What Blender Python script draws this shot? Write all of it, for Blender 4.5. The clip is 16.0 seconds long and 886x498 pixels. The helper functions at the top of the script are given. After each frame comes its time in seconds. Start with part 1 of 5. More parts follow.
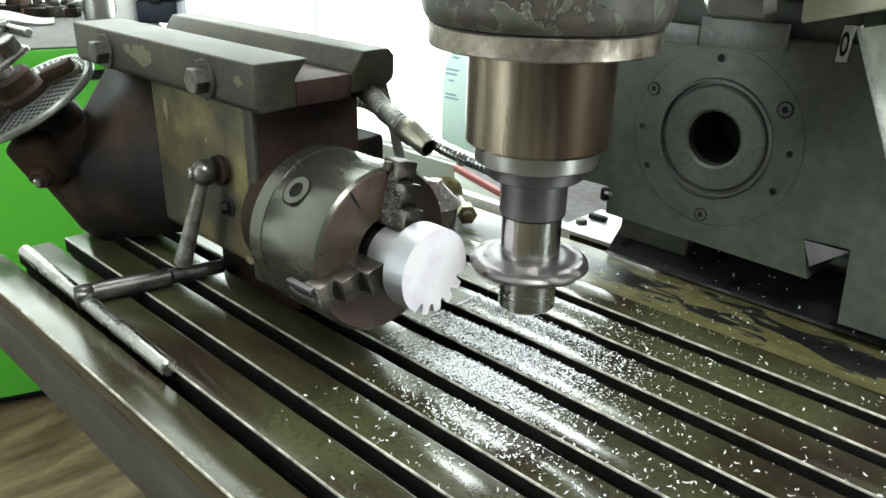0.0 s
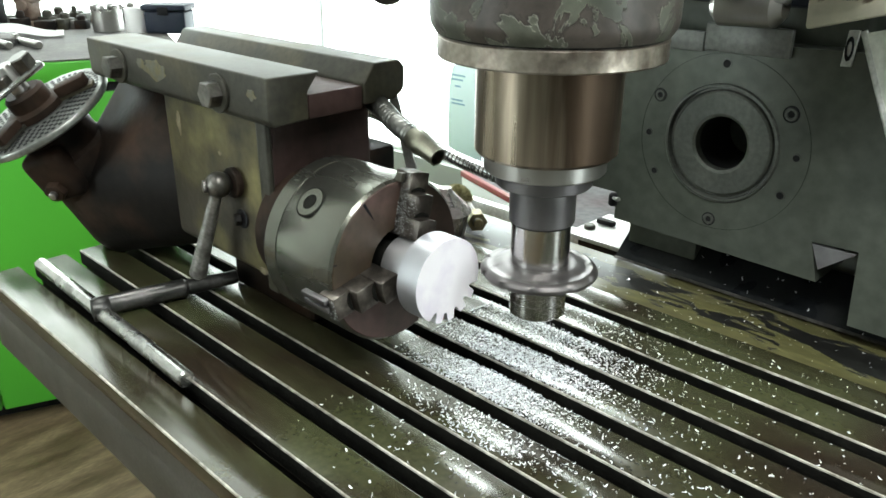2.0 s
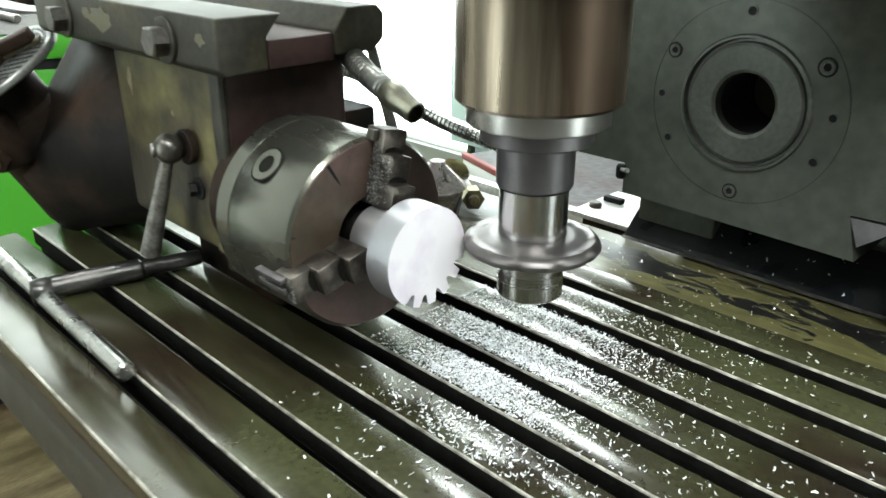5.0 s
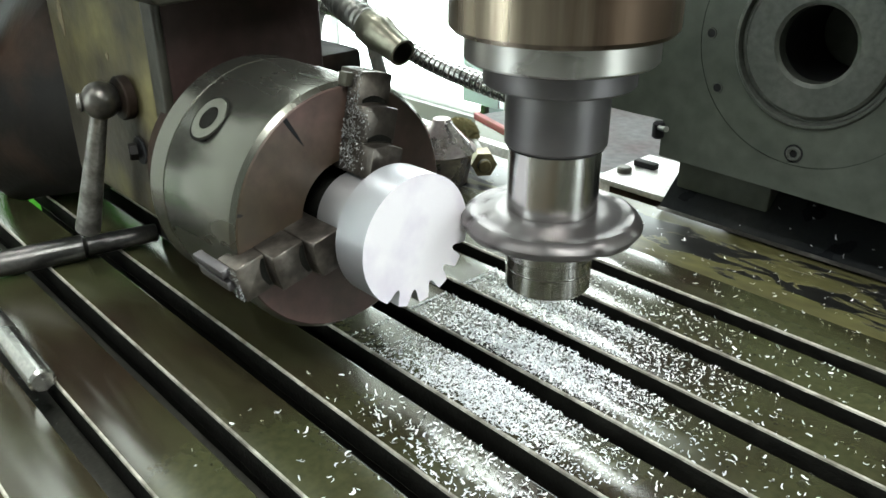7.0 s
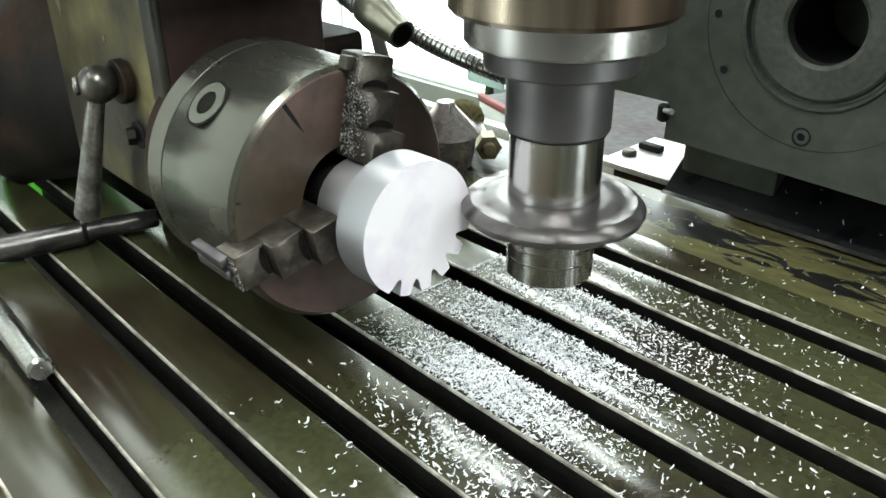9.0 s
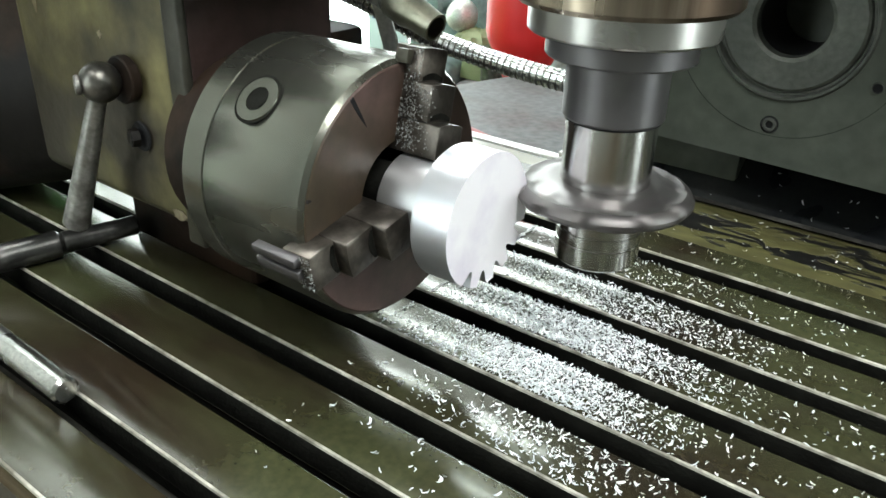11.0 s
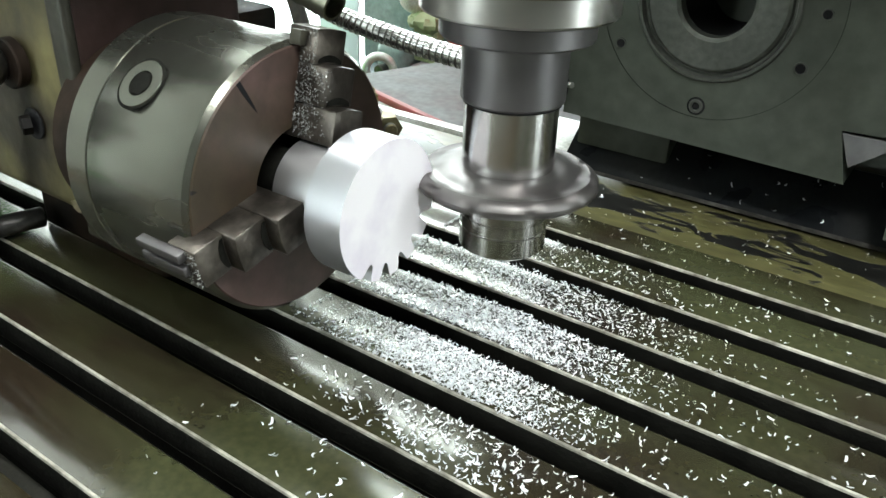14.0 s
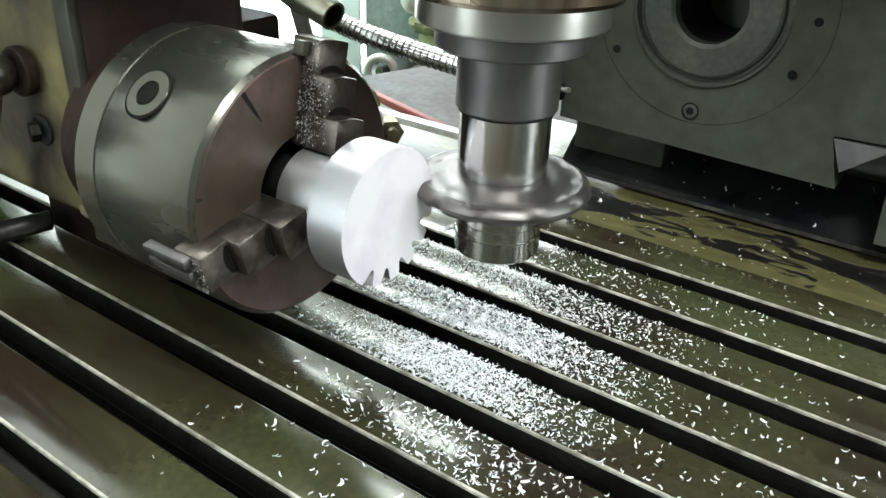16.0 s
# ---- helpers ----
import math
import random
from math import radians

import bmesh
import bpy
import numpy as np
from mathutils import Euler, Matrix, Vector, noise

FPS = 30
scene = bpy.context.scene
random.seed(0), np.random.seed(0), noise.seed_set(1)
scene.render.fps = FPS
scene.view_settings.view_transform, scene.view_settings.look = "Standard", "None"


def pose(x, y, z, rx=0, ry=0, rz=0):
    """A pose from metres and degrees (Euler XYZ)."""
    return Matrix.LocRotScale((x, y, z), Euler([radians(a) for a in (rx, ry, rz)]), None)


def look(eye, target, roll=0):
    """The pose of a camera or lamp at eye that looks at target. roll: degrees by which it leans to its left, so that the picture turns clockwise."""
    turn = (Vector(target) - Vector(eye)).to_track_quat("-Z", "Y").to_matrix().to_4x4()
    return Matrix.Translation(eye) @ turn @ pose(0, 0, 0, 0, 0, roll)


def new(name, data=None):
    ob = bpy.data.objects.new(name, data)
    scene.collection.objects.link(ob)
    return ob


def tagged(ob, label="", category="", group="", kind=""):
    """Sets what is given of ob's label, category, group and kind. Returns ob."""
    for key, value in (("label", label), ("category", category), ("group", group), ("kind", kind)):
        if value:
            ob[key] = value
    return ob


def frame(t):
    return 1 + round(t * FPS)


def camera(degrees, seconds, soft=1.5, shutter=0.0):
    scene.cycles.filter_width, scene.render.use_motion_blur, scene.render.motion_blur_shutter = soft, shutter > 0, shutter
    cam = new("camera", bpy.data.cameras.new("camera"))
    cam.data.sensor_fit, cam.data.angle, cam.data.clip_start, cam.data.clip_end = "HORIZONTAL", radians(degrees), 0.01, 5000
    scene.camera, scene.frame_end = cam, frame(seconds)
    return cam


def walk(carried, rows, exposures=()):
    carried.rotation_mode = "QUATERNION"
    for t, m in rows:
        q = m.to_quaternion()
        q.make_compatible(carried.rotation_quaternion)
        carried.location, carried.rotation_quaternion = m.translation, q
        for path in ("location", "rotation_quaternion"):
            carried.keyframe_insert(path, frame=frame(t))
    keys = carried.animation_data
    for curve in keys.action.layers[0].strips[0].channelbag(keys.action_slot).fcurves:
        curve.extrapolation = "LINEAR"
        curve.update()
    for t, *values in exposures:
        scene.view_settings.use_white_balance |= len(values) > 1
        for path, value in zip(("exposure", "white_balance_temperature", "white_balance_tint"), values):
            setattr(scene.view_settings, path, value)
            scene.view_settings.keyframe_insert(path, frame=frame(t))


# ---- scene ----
cam = camera(58.32, 16.0, shutter=0.4)
FEED = 0.00143  # metres a second by which the table travels
TZ = 0.9  # height of the table's top
PATH = [
    (0, (1.1110, -0.2503, 1.3311), (0.4706, 0.4138, 0.9453), 1.26),
    (0.5, (1.1128, -0.2426, 1.3279), (0.4701, 0.4187, 0.9411), 0.88),
    (1, (1.1078, -0.2389, 1.3233), (0.4661, 0.4224, 0.9348), 0.86),
    (1.5, (1.1039, -0.2370, 1.3225), (0.4618, 0.4230, 0.9326), 0.76),
    (2, (1.1134, -0.2571, 1.3390), (0.4649, 0.4016, 0.9572), 0.31),
    (2.5, (1.1318, -0.2769, 1.3446), (0.4693, 0.3763, 0.9779), -0.31),
    (3, (1.1380, -0.2814, 1.3453), (0.4758, 0.3732, 0.9807), -0.35),
    (3.5, (1.1367, -0.2720, 1.3453), (0.4740, 0.3816, 0.9798), -0.36),
    (4, (1.1336, -0.2624, 1.3389), (0.4716, 0.3922, 0.9738), -0.37),
    (4.5, (1.1213, -0.2460, 1.3212), (0.4601, 0.4073, 0.9526), -0.41),
    (5, (1.0653, -0.1680, 1.2780), (0.4098, 0.4791, 0.8886), 0.16),
    (5.2, (1.0444, -0.1331, 1.2597), (0.3838, 0.5089, 0.8704), 0.20),
    (7.3, (0.9730, -0.0518, 1.2259), (0.3183, 0.5624, 0.7853), -0.18),
    (7.5, (0.9713, -0.0470, 1.2245), (0.3184, 0.5643, 0.7773), -0.09),
    (8, (0.9695, -0.0450, 1.2252), (0.3156, 0.5637, 0.7757), -0.23),
    (8.5, (0.9709, -0.0431, 1.2254), (0.3167, 0.5633, 0.7735), -0.30),
    (9, (0.9711, -0.0494, 1.2279), (0.3178, 0.5582, 0.7763), -0.31),
    (9.2, (0.9726, -0.0540, 1.2275), (0.3201, 0.5534, 0.7743), -0.30),
    (11.3, (0.8853, -0.1338, 1.2195), (0.3695, 0.5939, 0.7674), 2.08),
    (11.5, (0.8957, -0.1240, 1.2153), (0.3883, 0.6059, 0.7572), 2.22),
    (12, (0.9140, -0.0944, 1.2165), (0.4139, 0.6386, 0.7554), 2.17),
    (12.5, (0.9054, -0.0895, 1.2174), (0.4048, 0.6436, 0.7568), 2.11),
    (13, (0.9091, -0.0867, 1.2189), (0.4084, 0.6463, 0.7586), 2.09),
    (13.5, (0.9145, -0.0892, 1.2178), (0.4141, 0.6435, 0.7565), 2.19),
    (14, (0.9140, -0.0897, 1.2180), (0.4159, 0.6415, 0.7520), 2.18),
    (14.5, (0.9122, -0.0903, 1.2189), (0.4130, 0.6403, 0.7531), 2.19),
    (15, (0.9121, -0.0923, 1.2215), (0.4123, 0.6381, 0.7558), 2.22),
    (15.5, (0.9183, -0.0927, 1.2243), (0.4182, 0.6370, 0.7581), 2.20),
    (16, (0.9221, -0.0953, 1.2262), (0.4222, 0.6344, 0.7597), 2.19),
]
EXPOSURES = [(0, -0.12), (1.5, -0.09), (2.5, -0.21), (3, -0.25), (3.5, -0.22), (4.5, -0.12), (5, -0.08), (7.5, -0.12), (16, -0.12)]
walk(cam, [(t, look(eye, target, roll)) for t, eye, target, roll in PATH], EXPOSURES)

# ---- light ----
world = bpy.data.worlds.new("world")
scene.world = world
world.use_nodes = True
bg = world.node_tree.nodes["Background"]
bg.inputs[0].default_value, bg.inputs[1].default_value = (0.9, 0.95, 1.0, 1), 0.3


def area(name, eye, target, w, h, power, color=(1, 1, 1)):
    d = bpy.data.lights.new(name, "AREA")
    d.shape, d.size, d.size_y, d.energy, d.color = "RECTANGLE", w, h, power, color
    ob = new(name, d)
    ob.matrix_world = look(eye, target)
    return ob


# ---- materials ----
def material(name, color, rough=0.5, metal=0.0, color2=None, scale=30.0, mix=(0.4, 0.65), fine=None, bump=0.0, bump_scale=400.0,
             rough2=None, stretch=(1, 1, 1), emit=0.0, detail=6.0, spec=0.5):
    """A procedural surface: two colours blended by stains, a fine grain, uneven gloss and a fine relief."""
    m = bpy.data.materials.new(name)
    m.use_nodes = True
    n, l = m.node_tree.nodes, m.node_tree.links
    p = n["Principled BSDF"]
    p.inputs["Base Color"].default_value = (*color, 1)
    p.inputs["Roughness"].default_value, p.inputs["Metallic"].default_value = rough, metal
    p.inputs["Specular IOR Level"].default_value = spec
    tc, mp = n.new("ShaderNodeTexCoord"), n.new("ShaderNodeMapping")
    mp.inputs["Scale"].default_value = stretch
    l.new(tc.outputs["Object"], mp.inputs["Vector"])
    big = n.new("ShaderNodeTexNoise")
    big.inputs["Scale"].default_value, big.inputs["Detail"].default_value = scale, detail
    l.new(mp.outputs[0], big.inputs["Vector"])
    ramp = n.new("ShaderNodeMapRange")
    ramp.inputs["From Min"].default_value, ramp.inputs["From Max"].default_value = mix
    l.new(big.outputs["Fac"], ramp.inputs["Value"])
    if color2:
        mx = n.new("ShaderNodeMix")
        mx.data_type = "RGBA"
        mx.inputs[6].default_value, mx.inputs[7].default_value = (*color, 1), (*color2, 1)
        l.new(ramp.outputs[0], mx.inputs[0])
        out = mx.outputs[2]
        if fine:
            g = n.new("ShaderNodeTexNoise")
            g.inputs["Scale"].default_value, g.inputs["Detail"].default_value = fine, 4
            l.new(mp.outputs[0], g.inputs["Vector"])
            r2 = n.new("ShaderNodeMapRange")
            r2.inputs["From Min"].default_value, r2.inputs["From Max"].default_value = 0.3, 0.7
            r2.inputs["To Min"].default_value, r2.inputs["To Max"].default_value = 0.78, 1.16
            l.new(g.outputs["Fac"], r2.inputs["Value"])
            mul = n.new("ShaderNodeVectorMath")
            mul.operation = "SCALE"
            l.new(out, mul.inputs[0])
            l.new(r2.outputs[0], mul.inputs["Scale"])
            out = mul.outputs[0]
        l.new(out, p.inputs["Base Color"])
    if rough2 is not None:
        rr = n.new("ShaderNodeMapRange")
        rr.inputs["To Min"].default_value, rr.inputs["To Max"].default_value = rough, rough2
        l.new(ramp.outputs[0], rr.inputs["Value"])
        l.new(rr.outputs[0], p.inputs["Roughness"])
    if bump:
        b, bt = n.new("ShaderNodeBump"), n.new("ShaderNodeTexNoise")
        bt.inputs["Scale"].default_value, bt.inputs["Detail"].default_value = bump_scale, 4
        l.new(mp.outputs[0], bt.inputs["Vector"])
        b.inputs["Strength"].default_value, b.inputs["Distance"].default_value = bump, 0.002
        l.new(bt.outputs["Fac"], b.inputs["Height"])
        l.new(b.outputs[0], p.inputs["Normal"])
    if emit:
        p.inputs["Emission Color"].default_value, p.inputs["Emission Strength"].default_value = (*color, 1), emit
    return m


TABLE = material("oiled_cast_iron", (0.027, 0.019, 0.012), 0.14, 0.2, (0.055, 0.058, 0.026), 8, (0.36, 0.62), 160, 0.02, 400, 0.27, spec=0.65)
# worn pale steel that also carries the light caught on the slot chamfers
WORN_GLINT = material("worn_edge_glint", (0.50, 0.48, 0.41), 0.4, 0.15, (0.16, 0.15, 0.12), 55, (0.36, 0.66), 300, 0.1, 300, 0.5)
OILY_SHEET = material("oily_black_sheet", (0.006, 0.007, 0.008), 0.26, 0.0, (0.014, 0.015, 0.014), 14, (0.4, 0.7), 200, 0.08, 120, 0.45, spec=0.14)
DUST = material("fine_swarf", (0.42, 0.43, 0.42), 0.4, 0.5, (0.16, 0.16, 0.15), 400, (0.4, 0.6))
TABLE_SIDE = material("side_iron", (0.050, 0.050, 0.042), 0.40, 0.4, (0.085, 0.081, 0.066), 14, (0.35, 0.7), 200, 0.15, 300, 0.54)
# near-black for recesses: grime, with the shade inside them put into the colour
SLOT = material("recess_grime_shade", (0.005, 0.005, 0.004), 0.8, 0.0, (0.011, 0.011, 0.009), 40, (0.4, 0.7), None, 0.4, 300, spec=0.08)
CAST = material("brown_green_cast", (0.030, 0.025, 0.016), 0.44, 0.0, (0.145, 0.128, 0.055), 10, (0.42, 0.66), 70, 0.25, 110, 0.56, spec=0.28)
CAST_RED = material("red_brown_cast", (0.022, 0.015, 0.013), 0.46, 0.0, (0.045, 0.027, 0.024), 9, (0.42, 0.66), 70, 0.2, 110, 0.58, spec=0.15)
CAST_DARK = material("dark_cast", (0.009, 0.008, 0.007), 0.46, 0.0, (0.040, 0.024, 0.016), 10, (0.44, 0.70), 90, 0.2, 120, 0.58, spec=0.08)
RAIL = material("worn_grey_steel", (0.036, 0.035, 0.027), 0.46, 0.2, (0.074, 0.066, 0.040), 11, (0.48, 0.70), 140, 0.08, 220, 0.56, spec=0.3)
CHUCK = material("turned_steel", (0.195, 0.197, 0.168), 0.23, 0.9, (0.085, 0.080, 0.062), 11, (0.40, 0.74), None, 0.006, 200, 0.36, (0.35, 1, 1))
CHUCK_FACE = material("stained_face", (0.046, 0.033, 0.020), 0.38, 0.2, (0.085, 0.050, 0.043), 13, (0.40, 0.62), 90, 0.06, 300, 0.52)
JAW = material("jaw_steel", (0.060, 0.052, 0.044), 0.30, 0.75, (0.20, 0.175, 0.15), 30, (0.48, 0.70), 220, 0.12, 300, 0.46)
BRIGHT = material("bright_steel", (0.62, 0.61, 0.60), 0.18, 1.0, (0.56, 0.55, 0.54), 12, (0.4, 0.7), None, 0.003, 900, 0.23)
# lit front of the blank: brightness and lavender reflections are in the colour
ALU = material("lit_face_aluminium", (0.94, 0.90, 0.94), 0.32, 0.20, (0.72, 0.65, 0.77), 24, (0.46, 0.76), None, 0.015, 700, 0.40)
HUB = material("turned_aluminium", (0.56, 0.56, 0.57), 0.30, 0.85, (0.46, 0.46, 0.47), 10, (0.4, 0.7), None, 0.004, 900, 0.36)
# the blank's aluminium again, toned down for its shaded sides
RIM = material("shaded_turned_rim", (0.56, 0.56, 0.59), 0.32, 0.9, (0.48, 0.48, 0.52), 14, (0.4, 0.7), None, 0.006, 900, 0.40)
GREY = material("hardened_grey", (0.155, 0.148, 0.15), 0.42, 0.85, (0.115, 0.108, 0.112), 30, (0.4, 0.7), None, 0.01, 900)
# oil stains, with upright streaks of mirrored light put into the colour
QUILL = material("stained_sheen_quill", (0.34, 0.285, 0.215), 0.26, 0.88, (0.060, 0.040, 0.026), 24, (0.40, 0.60), 60, 0.05, 400, 0.40, (1, 1, 0.06))
COLLAR = material("worn_collar_steel", (0.34, 0.30, 0.25), 0.28, 0.85, (0.11, 0.09, 0.07), 30, (0.44, 0.64), 180, 0.10, 200, 0.45)
COLUMN = material("grey_green_paint", (0.058, 0.067, 0.053), 0.40, 0.25, (0.084, 0.092, 0.072), 5, (0.35, 0.7), 60, 0.03, 160, 0.48)
# black parts, and the shade painted into holes and gaps
BLACK = material("black_and_hole_shade", (0.008, 0.008, 0.009), 0.6, 0.0, (0.02, 0.02, 0.02), 20, (0.4, 0.7), None, 0.2, 200, spec=0.15)
GREEN = material("green_enamel", (0.075, 0.40, 0.03), 0.35, 0.0, (0.065, 0.35, 0.028), 3, (0.3, 0.7), None, 0.05, 200)
FLOOR = material("worn_wooden_floor", (0.060, 0.037, 0.017), 0.5, 0.0, (0.165, 0.120, 0.065), 7, (0.35, 0.65), 60, 0.2, 90, 0.65, (3.0, 0.7, 1))
DARK_WALL = material("grey_distemper", (0.24, 0.255, 0.235), 0.7, 0.0, (0.20, 0.21, 0.195), 2, (0.35, 0.7), None, 0.03, 60)
WALL = material("white_plaster", (0.85, 0.85, 0.82), 0.8, 0.0, (0.8, 0.8, 0.77), 2, (0.35, 0.7), None, 0.03, 60)
CHIP = material("aluminium_chip", (0.90, 0.92, 0.93), 0.3, 0.2, (0.60, 0.62, 0.64), 300, (0.4, 0.6))
WHITE = material("white_paint", (0.82, 0.82, 0.8), 0.5, 0.0, (0.76, 0.76, 0.74), 12, (0.35, 0.7), None, 0.05, 200)
STEEL = material("plain_steel", (0.42, 0.41, 0.39), 0.26, 0.95, (0.30, 0.29, 0.27), 18, (0.36, 0.74), None, 0.03, 300, 0.38)
LEVER = material("worn_lever_steel", (0.30, 0.30, 0.28), 0.34, 0.8, (0.16, 0.15, 0.14), 60, (0.42, 0.62), 300, 0.12, 300, 0.5)
BOLT = material("dark_bolt_steel", (0.10, 0.095, 0.085), 0.3, 0.85, (0.2, 0.19, 0.17), 50, (0.45, 0.7), 250, 0.1, 300, 0.45)
KEY = material("blackened_steel", (0.055, 0.055, 0.052), 0.28, 0.8, (0.11, 0.105, 0.10), 30, (0.45, 0.7), 200, 0.08, 300, 0.42)
KEY_BAR = material("bright_bar_steel", (0.60, 0.60, 0.57), 0.24, 1.0, (0.42, 0.42, 0.40), 30, (0.42, 0.7), 300, 0.02, 400, 0.32)
BLOCK = material("scale_block_steel", (0.15, 0.155, 0.14), 0.42, 0.3, (0.11, 0.112, 0.10), 16, (0.4, 0.7), 180, 0.06, 300, 0.5)
PLATE = material("worn_plate_steel", (0.27, 0.28, 0.26), 0.34, 0.8, (0.16, 0.165, 0.15), 30, (0.42, 0.66), 200, 0.08, 300, 0.46)
PLATE_WHITE = material("pale_steel", (0.62, 0.62, 0.60), 0.35, 0.6, (0.5, 0.5, 0.47), 30, (0.42, 0.66), 200, 0.08, 300, 0.45)
BRASSY = material("dull_brass", (0.30, 0.26, 0.15), 0.35, 0.8, (0.16, 0.13, 0.08), 60, (0.42, 0.66), 250, 0.1, 300, 0.5)
HOSE_DARK = material("dark_hose_metal", (0.11, 0.11, 0.10), 0.35, 0.75, (0.2, 0.2, 0.18), 60, (0.45, 0.7), None, 0.05, 400)
COLUMN_RING = material("grey_green_steel", (0.075, 0.080, 0.069), 0.38, 0.5, (0.11, 0.115, 0.10), 16, (0.4, 0.7), 180, 0.06, 300, 0.5)
BRISTLE = material("dirty_bristle", (0.26, 0.23, 0.11), 0.8, 0.0, (0.36, 0.33, 0.18), 60, (0.4, 0.7))
CUP = material("tinned_steel", (0.50, 0.45, 0.44), 0.25, 0.85, (0.34, 0.28, 0.27), 30, (0.42, 0.66), 150, 0.06, 300, 0.4)
CUTTER = material("high_speed_steel", (0.155, 0.145, 0.142), 0.40, 0.92, (0.11, 0.10, 0.10), 30, (0.4, 0.7), None, 0.01, 500, 0.46)
CONDUIT = material("shiny_conduit", (0.70, 0.71, 0.70), 0.22, 0.9, (0.60, 0.61, 0.60), 6, (0.4, 0.7))
NOZZLE = material("worn_nozzle", (0.17, 0.165, 0.125), 0.3, 0.85, (0.10, 0.095, 0.07), 70, (0.42, 0.66), None, 0.08, 300, 0.45)
PATCH = material("old_beige_paint", (0.20, 0.17, 0.105), 0.5, 0.1, (0.13, 0.10, 0.06), 120, (0.4, 0.65), 300, 0.2, 300)
OCHRE = material("old_ochre_paint", (0.135, 0.115, 0.05), 0.42, 0.4, (0.115, 0.115, 0.09), 60, (0.42, 0.6), 200, 0.1, 300)
BENCH_BLUE = material("bench_grey_blue", (0.14, 0.175, 0.19), 0.5, 0.0, (0.17, 0.205, 0.22), 5, (0.4, 0.7))
GUARD = material("pale_green_paint", (0.84, 0.86, 0.81), 0.4, 0.0, (0.34, 0.44, 0.18), 6, (0.54, 0.72), 80, 0.15, 120, 0.5)
TRAY = material("tray_grey", (0.15, 0.152, 0.155), 0.65, 0.0, (0.12, 0.10, 0.10), 8, (0.45, 0.7), 60, 0.1, 200, spec=0.2)
RED_DULL = material("dull_red_paint", (0.28, 0.035, 0.04), 0.45, 0.0, (0.2, 0.03, 0.035), 12, (0.4, 0.7), None, 0.1, 200)
RED = material("bright_red_paint", (0.62, 0.02, 0.02), 0.4, 0.0, (0.5, 0.018, 0.018), 6, (0.4, 0.7), None, 0.05, 200)
TEAL = material("teal_grey_paint", (0.115, 0.165, 0.16), 0.4, 0.0, (0.17, 0.21, 0.205), 8, (0.4, 0.7), 60, 0.1, 200)
OLIVE = material("olive_paint", (0.22, 0.26, 0.13), 0.6, 0.0, (0.3, 0.34, 0.2), 12, (0.4, 0.7), None, 0.1, 200)
BOARD = material("pale_blue_board", (0.60, 0.71, 0.73), 0.5, 0.0, (0.66, 0.75, 0.77), 5, (0.4, 0.7))
BLUE = material("blue_print", (0.24, 0.36, 0.48), 0.6)
BENCH = material("worktop_grey", (0.085, 0.082, 0.078), 0.6, 0.0, (0.14, 0.135, 0.125), 8, (0.4, 0.7), 90, 0.1, 200, 0.7, spec=0.2)
NAVY = material("navy_plastic", (0.016, 0.021, 0.034), 0.45, 0.0, (0.024, 0.029, 0.042), 15, (0.4, 0.7), None, 0.1, 300, spec=0.2)
RUST = material("rusty_casting", (0.13, 0.085, 0.06), 0.6, 0.2, (0.2, 0.15, 0.12), 25, (0.4, 0.7), 120, 0.3, 150)
LENS = material("lamp_lens", (1.0, 0.99, 0.96), 0.3, 0.0, emit=8.0)
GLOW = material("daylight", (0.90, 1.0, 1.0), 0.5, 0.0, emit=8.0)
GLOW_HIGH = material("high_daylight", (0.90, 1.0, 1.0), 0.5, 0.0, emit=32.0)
GLOW_SOFT = material("soft_daylight", (0.93, 1.0, 0.97), 0.5, 0.0, emit=3.2)


